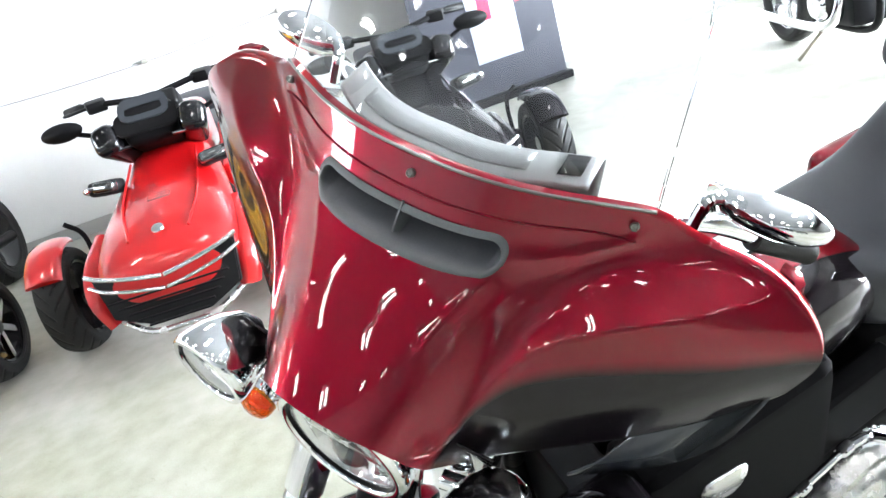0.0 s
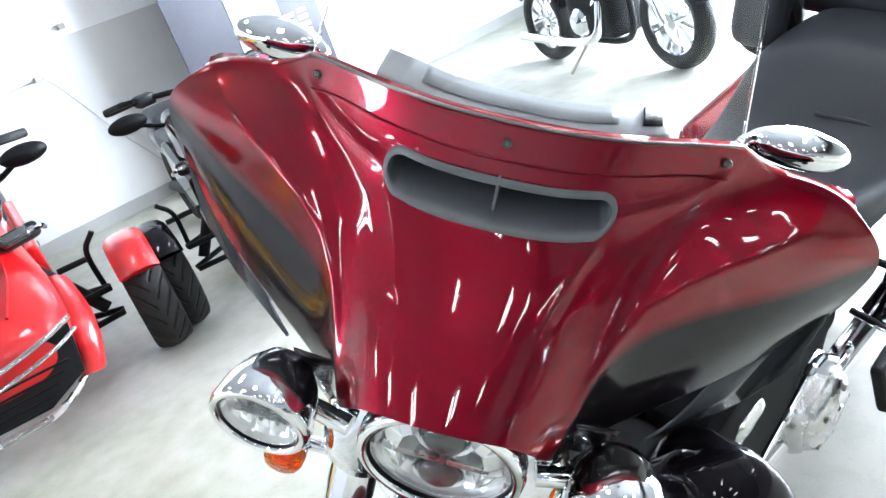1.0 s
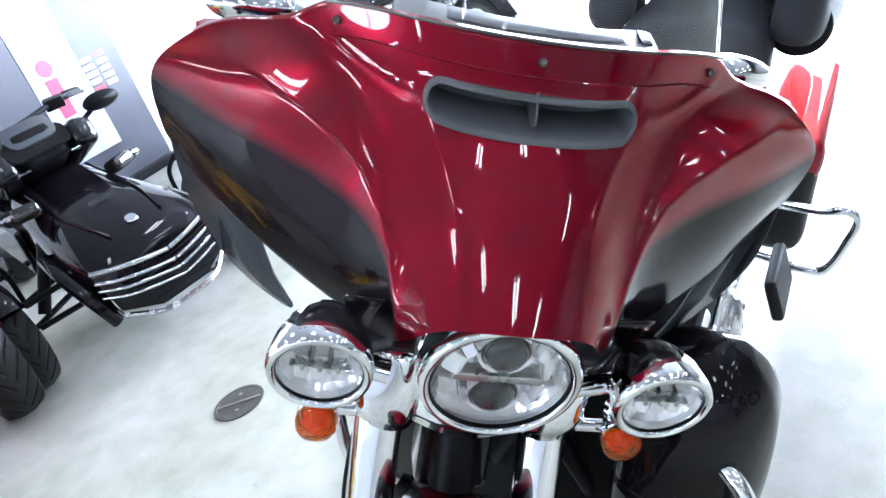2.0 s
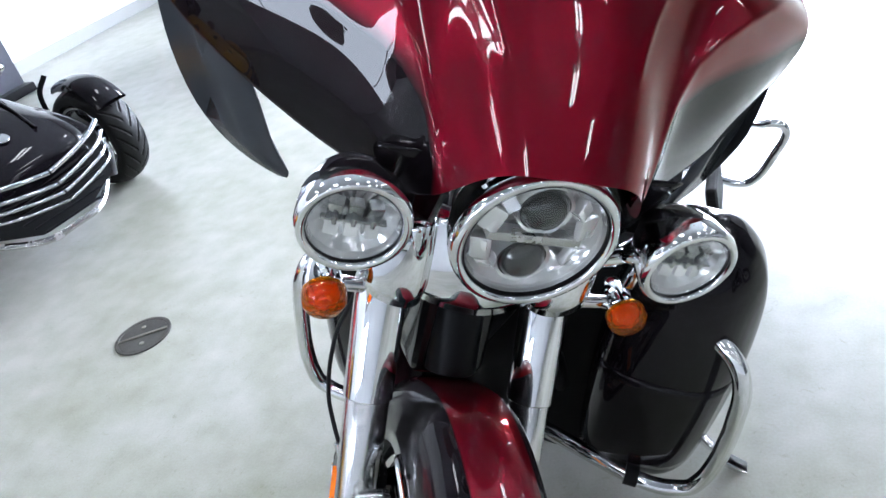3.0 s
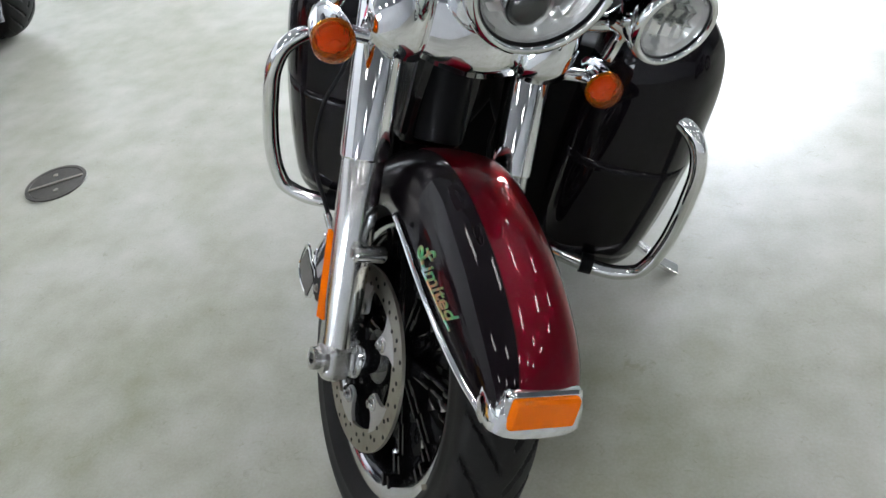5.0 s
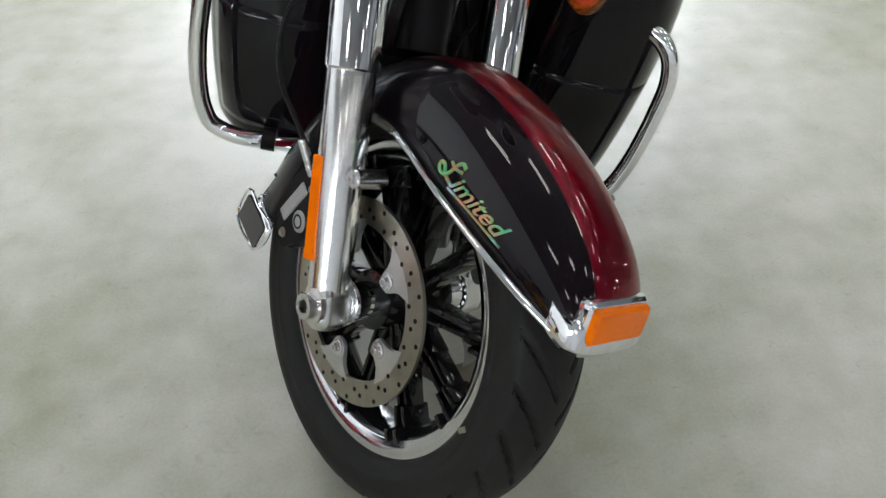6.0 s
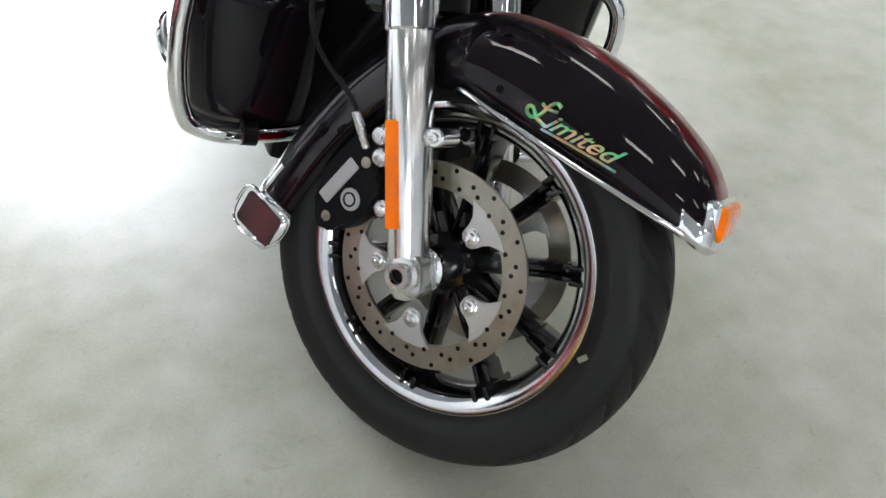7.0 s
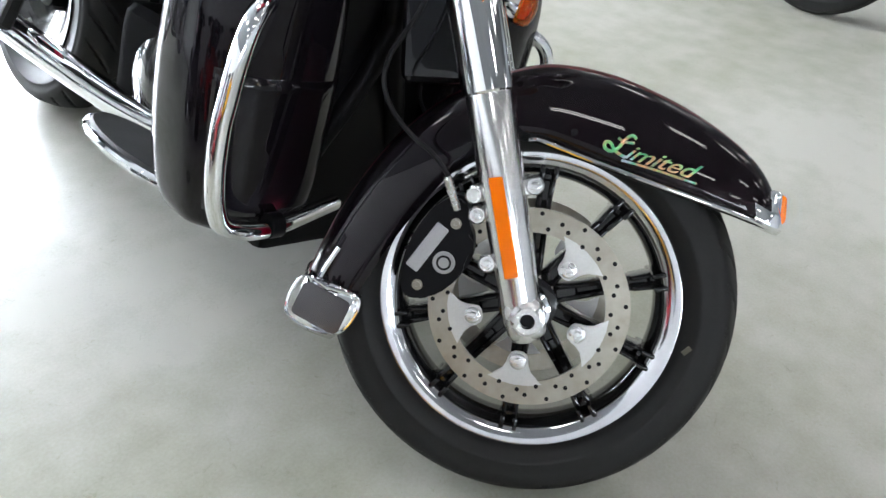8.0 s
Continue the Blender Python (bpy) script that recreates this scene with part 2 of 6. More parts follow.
def concrete():
    m = mat_base("sealed_concrete", (0.4, 0.4, 0.37), 0.3)
    b = m.node_tree.nodes["Principled BSDF"]
    v = coords(m)
    v.node.inputs["Location"].default_value = (0.31, 0.17, 0.437)
    a = node(m, "ShaderNodeTexNoise", Scale=0.9, Detail=4.0, Roughness=0.55)
    c = node(m, "ShaderNodeTexNoise", Scale=9.0, Detail=3.0, Roughness=0.5)
    d = node(m, "ShaderNodeTexNoise", Scale=160.0, Detail=3.0)
    for n in (a, c, d):
        link(m, v, n.inputs["Vector"])
    s1 = node(m, "ShaderNodeMath")
    s1.operation = 'MULTIPLY_ADD'
    s1.inputs[1].default_value = 0.44
    link(m, c.outputs[0], s1.inputs[0])
    link(m, a.outputs[0], s1.inputs[2])
    s2 = node(m, "ShaderNodeMath")
    s2.operation = 'MULTIPLY_ADD'
    s2.inputs[1].default_value = 0.18
    link(m, d.outputs[0], s2.inputs[0])
    link(m, s1.outputs[0], s2.inputs[2])
    scuff = node(m, "ShaderNodeTexNoise", Scale=26.0, Detail=5.0, Roughness=0.72, Distortion=1.6)
    link(m, v, scuff.inputs["Vector"])
    rub = node(m, "ShaderNodeMapRange")
    rub.inputs[1].default_value, rub.inputs[2].default_value, rub.inputs[3].default_value, rub.inputs[4].default_value = 0.60, 0.78, 0.0, -0.20
    link(m, scuff.outputs[0], rub.inputs[0])
    s3 = node(m, "ShaderNodeMath")
    s3.operation = 'ADD'
    link(m, s2.outputs[0], s3.inputs[0])
    link(m, rub.outputs[0], s3.inputs[1])
    s2 = s3
    ramp = node(m, "ShaderNodeValToRGB")
    e = ramp.color_ramp.elements
    e[0].position, e[1].position = 0.57, 0.97
    e[0].color, e[1].color = (0.238, 0.242, 0.172, 1), (0.43, 0.424, 0.378, 1)
    link(m, s2.outputs[0], ramp.inputs[0])
    # a few small dark specks
    vo = node(m, "ShaderNodeTexVoronoi", Scale=3.1)
    link(m, v, vo.inputs["Vector"])
    few = node(m, "ShaderNodeSeparateColor")
    link(m, vo.outputs["Color"], few.inputs[0])
    size = node(m, "ShaderNodeMapRange")
    size.inputs[1].default_value, size.inputs[2].default_value, size.inputs[4].default_value = 0.94, 1.0, 0.012
    link(m, few.outputs[0], size.inputs[0])
    sp = step(m, vo.outputs["Distance"], size.outputs[0], 0.003)
    mul = node(m, "ShaderNodeMix")
    mul.data_type = 'RGBA'
    mul.inputs[6].default_value = (0.10, 0.10, 0.085, 1)
    link(m, sp, mul.inputs[0])
    link(m, ramp.outputs[0], mul.inputs[7])
    link(m, mul.outputs[2], b.inputs["Base Color"])
    mr = node(m, "ShaderNodeMapRange")
    mr.inputs[1].default_value, mr.inputs[2].default_value = 0.0, 1.0
    mr.inputs[3].default_value, mr.inputs[4].default_value = 0.26, 0.42
    link(m, a.outputs[0], mr.inputs[0])
    link(m, mr.outputs[0], b.inputs["Roughness"])
    bp = node(m, "ShaderNodeBump", Strength=0.05, Distance=0.003)
    link(m, c.outputs[0], bp.inputs["Height"])
    link(m, bp.outputs[0], b.inputs["Normal"])
    return m


M_FLOOR = concrete()


# ---- mesh helpers ----
def finish(name, bm, material, parent=None, label="", m=None, smooth=True, angle=35):
    """Link a bmesh as one object; edges sharper than angle stay hard."""
    bmesh.ops.recalc_face_normals(bm, faces=bm.faces)
    if smooth:
        lim = radians(angle)
        for e in bm.edges:
            if len(e.link_faces) == 2 and e.calc_face_angle(0.0) > lim:
                e.smooth = False
        for f in bm.faces:
            f.smooth = True
    me = bpy.data.meshes.new(name)
    bm.to_mesh(me)
    bm.free()
    for mm in (material if isinstance(material, (list, tuple)) else [material]):
        me.materials.append(mm)
    ob = new(name, me)
    if smooth and len(me.polygons) < 400 and max(p.area for p in me.polygons) > 0.1 * sum(p.area for p in me.polygons):
        wm = ob.modifiers.new("flat_faces", "WEIGHTED_NORMAL")
        wm.keep_sharp, wm.weight = True, 80
    if parent is not None:
        ob.parent = parent
    if m is not None:
        ob.matrix_basis = m
    if label:
        ob["label"] = label
    return ob


def part(name, bm, material, parent, label="", m=None, angle=35):
    return finish(name, bm, material, parent, label, m, True, angle)


def thing(name, label, category, m=None, group="", kind=""):
    ob = new(name)
    ob.empty_display_size = 0.1
    if m is not None:
        ob.matrix_basis = m
    return tagged(ob, label, category, group, kind)


def grid_faces(bm, rows, close_u=False, close_v=False):
    vs = [[bm.verts.new(p) for p in row] for row in rows]
    nr, nc = len(vs), len(vs[0])
    for i in range(nr if close_v else nr - 1):
        for j in range(nc if close_u else nc - 1):
            q = (vs[i][j], vs[i][(j + 1) % nc], vs[(i + 1) % nr][(j + 1) % nc], vs[(i + 1) % nr][j])
            if len({v.index if v.index >= 0 else id(v) for v in q}) == 4:
                bm.faces.new(q)
    return vs


def cap(bm, ring):
    if len(ring) > 2:
        bm.faces.new(ring)


def lathe(profile, segs=48, axis="x", bm=None, m=None, closed=False, arc=(0, 2 * math.pi), caps=True):
    """Turn (radius, height) round an axis."""
    bm = bm or bmesh.new()
    full = arc[1] - arc[0] > 6.28
    n = segs if full else segs + 1
    rows = []
    for r, h in profile:
        row = []
        for k in range(n):
            a = arc[0] + (arc[1] - arc[0]) * k / segs
            c, s = r * math.cos(a), r * math.sin(a)
            p = Vector({"x": (h, c, s), "y": (c, h, s), "z": (c, s, h)}[axis])
            row.append(m @ p if m is not None else p)
        rows.append(row)
    vs = grid_faces(bm, rows, close_u=full, close_v=closed)
    if not closed and full and caps:
        for ring, (r, h) in ((vs[0], profile[0]), (vs[-1], profile[-1])):
            if r > 1e-4:
                cap(bm, ring)
    bmesh.ops.remove_doubles(bm, verts=bm.verts, dist=1e-6)
    return bm


def spline(points, per=8, closed=False):
    """Catmull-Rom through points of any dimension."""
    p = [np.array(q, float) for q in points]
    n = len(p)
    out = []
    for i in range(n if closed else n - 1):
        p1, p2 = p[i], p[(i + 1) % n]
        p0 = p[i - 1] if (i > 0 or closed) else 2 * p1 - p2
        p3 = p[(i + 2) % n] if (i + 2 < n or closed) else 2 * p2 - p1
        for k in range(per):
            t = k / per
            out.append(0.5 * (2 * p1 + (p2 - p0) * t + (2 * p0 - 5 * p1 + 4 * p2 - p3) * t * t + (3 * p1 - p0 - 3 * p2 + p3) * t ** 3))
    if not closed:
        out.append(p[-1])
    return out


def bspline(points, per=8):
    """A uniform cubic B-spline that starts and ends on its end points."""
    p = [np.array(q, float) for q in points]
    p = [2 * p[0] - p[1]] + p + [2 * p[-1] - p[-2]]
    out = []
    for i in range(len(p) - 3):
        for k in range(per):
            t = k / per
            out.append(((1 - t) ** 3 * p[i] + (3 * t ** 3 - 6 * t * t + 4) * p[i + 1] + (-3 * t ** 3 + 3 * t * t + 3 * t + 1) * p[i + 2] + t ** 3 * p[i + 3]) / 6)
    out.append(p[-2])
    return out


def tube(points, radius, segs=14, per=6, bm=None, closed=False, squash=1.0, taper=None, smooth_path=True):
    """A round bar along a smooth line through points."""
    bm = bm or bmesh.new()
    path = [Vector(q) for q in (spline(points, per, closed) if smooth_path else points)]
    n = len(path)
    tang = []
    for i in range(n):
        a = path[(i + 1) % n] if (closed or i + 1 < n) else path[i]
        b = path[i - 1] if (closed or i > 0) else path[i]
        tang.append((a - b).normalized())
    up = tang[0].orthogonal().normalized()
    rows = []
    for i in range(n):
        up = (up - tang[i] * up.dot(tang[i])).normalized()
        side = tang[i].cross(up)
        r = radius if taper is None else radius * taper(i / max(n - 1, 1))
        rows.append([path[i] + r * (math.cos(a) * up + squash * math.sin(a) * side) for a in (2 * math.pi * k / segs for k in range(segs))])
    vs = grid_faces(bm, rows, close_u=True, close_v=closed)
    if not closed:
        cap(bm, vs[0])
        cap(bm, vs[-1])
    return bm


def rbox(sx, sy, sz, bevel=0.004, m=None, segs=2, bm=None):
    """A box with rounded edges."""
    own = bmesh.new()
    bmesh.ops.create_cube(own, size=1.0)
    for v in own.verts:
        v.co = Vector((v.co.x * sx, v.co.y * sy, v.co.z * sz))
    if bevel:
        bmesh.ops.bevel(own, geom=own.edges[:], offset=min(bevel, 0.49 * min(sx, sy, sz)), segments=segs, affect='EDGES', profile=0.6)
    if m is not None:
        own.transform(m)
    if bm is None:
        return own
    return join_bm(bm, own)


def join_bm(bm, other):
    me = bpy.data.meshes.new("tmp")
    other.to_mesh(me)
    other.free()
    bm.from_mesh(me)
    bpy.data.meshes.remove(me)
    return bm


def plate(outline, depth, bevel=0.002, m=None):
    """A flat plate: a 2D outline in xz, thick along y, with softened edges."""
    bm = bmesh.new()
    a = [bm.verts.new((x, -depth / 2, z)) for x, z in outline]
    b = [bm.verts.new((x, depth / 2, z)) for x, z in outline]
    bm.faces.new(a)
    bm.faces.new(b[::-1])
    n = len(a)
    for i in range(n):
        bm.faces.new((a[i], b[i], b[(i + 1) % n], a[(i + 1) % n]))
    if bevel:
        es = [e for e in bm.edges if abs(e.verts[0].co.y - e.verts[1].co.y) < 1e-6]
        bmesh.ops.bevel(bm, geom=es, offset=bevel, segments=2, affect='EDGES')
    if m is not None:
        bm.transform(m)
    return bm


def sweep_between(a, b):
    """A pose at a whose z axis points to b."""
    a, b = Vector(a), Vector(b)
    return Matrix.Translation(a) @ (b - a).to_track_quat('Z', 'Y').to_matrix().to_4x4()


def bar(a, b, r, segs=16, bm=None, r2=None):
    L = (Vector(b) - Vector(a)).length
    r2 = r if r2 is None else r2
    e = min(0.002, r * 0.3)
    return lathe([(r - e, 0), (r, e), (r2, L - e), (r2 - e, L)], segs, "z", bm, sweep_between(a, b))


def hex_bolt(at, axis, r, h, bm=None):
    m = sweep_between(at, Vector(at) + Vector(axis))
    bm = lathe([(r * 1.35, 0), (r * 1.35, h * 0.25), (r * 1.1, h * 0.3)], 16, "z", bm, m)
    return lathe([(r, h * 0.3), (r, h), (r * 0.85, h * 1.08), (r * 0.5, h * 1.08), (r * 0.5, h * 0.6)], 6, "z", bm, m)


# ---- the room ----
XW, XE, YS, YN, ZC = -5.5, 15.0, -8.0, 7.0, 4.0


def slab(name, lo, hi, material, label, category, bevel=0.0):
    c = [(a + b) / 2 for a, b in zip(lo, hi)]
    bm = rbox(*[b - a for a, b in zip(lo, hi)], bevel, Matrix.Translation(c))
    return tagged(finish(name, bm, material, smooth=False), label, category, kind="structure")


slab("floor", (XW - 0.3, YS - 0.3, -0.2), (XE + 0.3, YN + 0.3, 0.0), M_FLOOR, "sealed grey concrete showroom floor with soft stains", "floor")
slab("ceiling", (XW - 0.3, YS - 0.3, ZC), (XE + 0.3, YN + 0.3, ZC + 0.2), M_CEIL, "grey painted ceiling over the lamps", "ceiling")
slab("wall_west", (XW - 0.2, YS, 0), (XW, YN, 1.45), M_GREYWALL, "light grey painted lower wall", "wall")
slab("wall_west_upper", (XW - 0.2, YS, 1.45), (XW - 0.004, YN, ZC), M_WHITE, "white painted upper wall", "wall")
slab("wall_south", (XW - 0.2, YS - 0.2, 0), (XE + 0.2, YS, 2.6), M_DULLWALL, "plain grey lower wall", "wall")
slab("wall_south_east", (-1.85, YS - 0.2, 2.6), (XE + 0.2, YS, ZC), M_DULLWALL, "plain grey wall", "wall")
slab("wall_south_head", (XW - 0.2, YS - 0.2, 3.6), (-1.85, YS, ZC), M_DULLWALL, "plain grey wall over the windows", "wall")
slab("wall_east", (XE, YS, 0), (XE + 0.2, YN, ZC), M_DULLWALL, "plain grey wall", "wall")

# glazed shop front: piers, head and sill round two wide windows
WIN = ((-2.3, -0.3), (0.0, 2.0))
edges = [XW - 0.2] + [v for w in WIN for v in w] + [XE + 0.2]
for a, b in zip(edges[::2], edges[1::2]):
    slab("wall_north", (a, YN, 0), (b, YN + 0.2, ZC), M_DULLWALL if b > 6 else M_WHITE, "plain pier beside the shop windows", "wall")
slab("wall_north_head", (XW, YN, 3.1), (XE, YN + 0.2, ZC), M_WHITE, "white wall over the shop windows", "wall")
slab("wall_north_sill", (XW, YN, 0), (XE, YN + 0.2, 0.12), M_WHITE, "low white sill under the shop windows", "wall")
M_FRAME = mat_base("window_frame_metal", (0.5, 0.5, 0.5), 0.35, 0.8)
for n, (a, b) in enumerate(WIN):
    win = thing(f"window_{n + 1}", "wide shop window with a grey metal frame", "window", pose((a + b) / 2, YN + 0.1, 0.12), kind="structure")
    w = (b - a) / 2
    for nm, s, c in (("window_frame", (0.06, 0.08, 2.98), (-w + 0.03, 0, 1.49)), ("window_frame", (0.06, 0.08, 2.98), (w - 0.03, 0, 1.49)),
                     ("window_frame", (2 * w - 0.12, 0.08, 0.06), (0, 0, 2.95)), ("window_frame", (2 * w - 0.12, 0.08, 0.06), (0, 0, 0.03)), ("mullion", (0.05, 0.07, 2.86), (0, 0, 1.49))):
        part(nm, rbox(*s, 0.004, Matrix.Translation(c)), M_FRAME, win)
    for s in (-1, 1):
        p = part("pane", rbox(w - 0.10, 0.006, 2.84, 0.0, Matrix.Translation((s * (w / 2 - 0.012), 0, 1.49))), M_WPANE, win)
        p.visible_shadow = False
    lamp = bpy.data.lights.new("daylight", "AREA")
    lamp.shape, lamp.size, lamp.size_y, lamp.energy, lamp.color = 'RECTANGLE', b - a, 2.8, DAY * (b - a) / 2.0, (0.86, 0.93, 1.0)
    ob = new("daylight", lamp)
    ob.matrix_basis = pose((a + b) / 2, YN - 0.02, 1.6, -90, 0, 0)
M_OUT = emitter("bright_outdoors", (0.88, 0.94, 1.0), OUT)
slab("backdrop", (-14, YN + 3.0, -1), (12, YN + 3.1, 7), M_OUT, "bright overexposed daylight outside the windows", "backdrop")
# high window in the south wall, unseen, added for the fairing wing's white reflection
win = thing("window_3", "high window with a grey metal frame", "window", pose(XW + 1.825, YS - 0.1, 2.6), kind="structure")
for nm, s, c in (("window_frame", (0.05, 0.08, 1.0), (-1.80, 0, 0.50)), ("window_frame", (0.05, 0.08, 1.0), (1.80, 0, 0.50)), ("mullion", (0.06, 0.07, 0.9), (0, 0, 0.50)),
                 ("window_frame", (3.55, 0.08, 0.05), (0, 0, 0.025)), ("window_frame", (3.55, 0.08, 0.05), (0, 0, 0.975))):
    part(nm, rbox(*s, 0.004, Matrix.Translation(c)), M_FRAME, win)
p = part("pane", rbox(3.55, 0.006, 0.90, 0.0, Matrix.Translation((0, 0, 0.50))), M_WPANE, win)
p.visible_shadow = False
slab("backdrop_south", (XW - 6, YS - 3.1, -1), (8, YS - 3.0, 8), M_OUT, "bright overexposed daylight outside the windows", "backdrop")

# rows of ceiling troffers
M_TUBE = emitter("fluorescent_diffuser", (1.0, 0.98, 0.95), TUBE)
M_HOUSING = mat_base("lamp_housing", (0.8, 0.8, 0.8), 0.4)
troffer = None
for iy in range(6):
    for ix in range(5):
        at = pose(-1.9 + 2.3 * ix, -6.2 + 2.2 * iy, ZC - 0.3, 0, 0, 130)
        if troffer is None:
            troffer = thing("ceiling_light", "white fluorescent ceiling light with two glowing diffusers", "ceiling light", at, "rows of ceiling lights")
            for sy in (-1, 1):
                part("hanger", bar((sy * 0.3, 0, -0.002), (sy * 0.3, 0, 0.3), 0.004), M_SATIN, troffer)
            part("housing", rbox(0.72, 0.30, 0.06, 0.006, Matrix.Translation((0, 0, -0.031))), M_HOUSING, troffer)
            for sx in (-1, 1):
                part("diffuser", rbox(0.64, 0.07, 0.012, 0.004, Matrix.Translation((0, sx * 0.075, -0.066))), M_TUBE, troffer)
        else:
            copy_thing(troffer, at)

slab("baseboard", (XW, YS, 0), (XW + 0.012, YN, 0.11), mat_base("baseboard_grey", (0.3, 0.3, 0.29), 0.5), "grey rubber baseboard", "baseboard", 0.003)
# sagging cable on wall brackets
cable = thing("wall_cable", "thin grey cable sagging between wall brackets", "cable", pose(XW, 1.24, 1.23))
part("cord", tube([(0.02, -3.4, 0.02), (0.02, -2.4, -0.07), (0.02, -1.2, -0.08), (0.02, -0.1, -0.01), (0.02, 0.05, -0.03), (0.02, 0.2, -0.28), (0.02, 0.34, -0.56), (0.02, 0.55, -0.9), (0.02, 0.7, -1.2)], 0.0042, 8), mat_base("cable_grey", (0.34, 0.34, 0.34), 0.5), cable)
for y, z in ((0, 0), (-1.15, -0.07), (0.33, 0.29)):
    part("bracket", rbox(0.05, 0.05, 0.04, 0.006, Matrix.Translation((0.026, y, z))), mat_base("bracket_grey", (0.35, 0.34, 0.3), 0.5), cable)

# floor drain
drain = thing("floor_drain", "round dark metal floor drain flush in the concrete", "drain", pose(-1.471, 0.818, 0.0), kind="")
M_IRON = grain(mat_base("drain_iron", (0.05, 0.045, 0.04), 0.5, 0.6), (0.06, 0.057, 0.05), (0.12, 0.113, 0.10), 12, 200, 0.2, (0.4, 0.6))
part("rim", lathe([(0.098, 0.0), (0.097, 0.004), (0.086, 0.004), (0.085, 0.002)], 48, "z"), M_IRON, drain)
part("cover", lathe([(0.085, 0.0005), (0.084, 0.003), (0.0001, 0.003)], 48, "z"), M_IRON, drain)
part("bar", rbox(0.17, 0.012, 0.003, 0.001, pose(0, 0, 0.0045, 0, 0, 35)), M_STEEL, drain)
for sx in (-0.035, 0.035):
    part("bolt", lathe([(0.008, 0.003), (0.008, 0.0055), (0.0001, 0.006)], 12, "z", None, Matrix.Translation((sx * 0.8, -sx * 1.1, 0))), M_STEEL, drain)

# ---- the motorcycle ----
# FRONT: the steered front end, from the wheel's axle: x to the bike's left, y back, z up along the wheel.
FRONT = Matrix(((0.72351, -0.46985, 0.50574, 0.0), (0.51381, 0.85580, 0.06003, 0.0), (-0.46102, 0.21643, 0.86059, 0.29185), (0, 0, 0, 1)))
# BODY: the frame, leaning on its side stand.
BODY = pose(-0.07, 0, 0, 0, 0, 2) @ pose(0, 0, 0, 0, 17, 0)

bike = thing("motorcycle", "dark red and black touring motorcycle leaning on its side stand", "motorcycle")


def fpart(name, bm, material, label="", parent=None, angle=35):
    ob = part(name, bm, material, parent or bike, label, None, angle)
    if parent is None:
        ob.matrix_basis = FRONT
    return ob


def bpart(name, bm, material, label="", parent=None, angle=35):
    ob = part(name, bm, material, parent or bike, label, None, angle)
    if parent is None:
        ob.matrix_basis = BODY
    return ob


# wheel: tyre with cut tread, black rim with bright lips, ten split spokes
def tyre_mesh(R, half, bead, pitch=28, cut=0.006):
    per = 18
    segs = pitch * per
    side = [(bead, -0.62), (bead + 0.003, -0.74), (bead + 0.012, -0.90), (R - 0.068, -0.955), (R - 0.065, -0.985), (R - 0.060, -0.985), (R - 0.057, -0.965), (R - 0.045, -1.0), (R - 0.034, -0.975)]
    tread = spline([(R - 0.034, -0.975), (R - 0.026, -0.935), (R - 0.0195, -0.86), (R - 0.0138, -0.72), (R - 0.0092, -0.58), (R - 0.005, -0.44), (R - 0.002, -0.30), (R - 0.0006, -0.16), (R, -0.03)], 3)
    prof = side + [tuple(q) for q in tread[1:]]
    prof = prof + [(r, -h) for r, h in prof[::-1]]
    rows = []
    for i, (r, h) in enumerate(prof):
        row = []
        for k in range(segs):
            a = 2 * math.pi * k / segs
            rr = r
            if 0.10 < abs(h) < 0.93 and r > R - 0.03:
                ph = (k / per + abs(h) * 1.5 + (0.5 if h > 0 else 0)) % 1.0
                if ph < 0.17:
                    rr -= cut * min(1.0, 4 * math.sin(math.pi * ph / 0.17))
            row.append((h * half, rr * math.cos(a), rr * math.sin(a)))
        rows.append(row)
    bm = bmesh.new()
    grid_faces(bm, rows, close_u=True)
    return bm


wheel = fpart("front_wheel", lathe([(0.030, -0.062), (0.044, -0.060), (0.046, -0.045), (0.040, -0.03), (0.040, 0.03), (0.046, 0.045), (0.044, 0.060), (0.030, 0.062)], 40), M_GLOSSBLACK, "gloss black cast front wheel with bright machined lips")
fpart("tyre", tyre_mesh(0.3190, 0.0660, 0.2285), M_RUBBER, "worn black road tyre with slanted tread grooves", wheel, 50)
fpart("rim", lathe([(0.212, -0.040), (0.204, -0.036), (0.199, -0.028), (0.196, -0.014), (0.195, 0.0), (0.196, 0.014), (0.199, 0.028), (0.204, 0.036), (0.212, 0.040), (0.219, 0.036), (0.219, -0.036)], 96, closed=True), M_GLOSSBLACK, "", wheel)
for s in (-1, 1):
    fpart("rim_lip", lathe([(0.2060, s * 0.0385), (0.2075, s * 0.0402), (0.2180, s * 0.0442), (0.2290, s * 0.0472), (0.2320, s * 0.0466), (0.2320, s * 0.040), (0.2060, s * 0.037)], 128, closed=True), M_MACHINED, "bright machined rim lip", wheel)
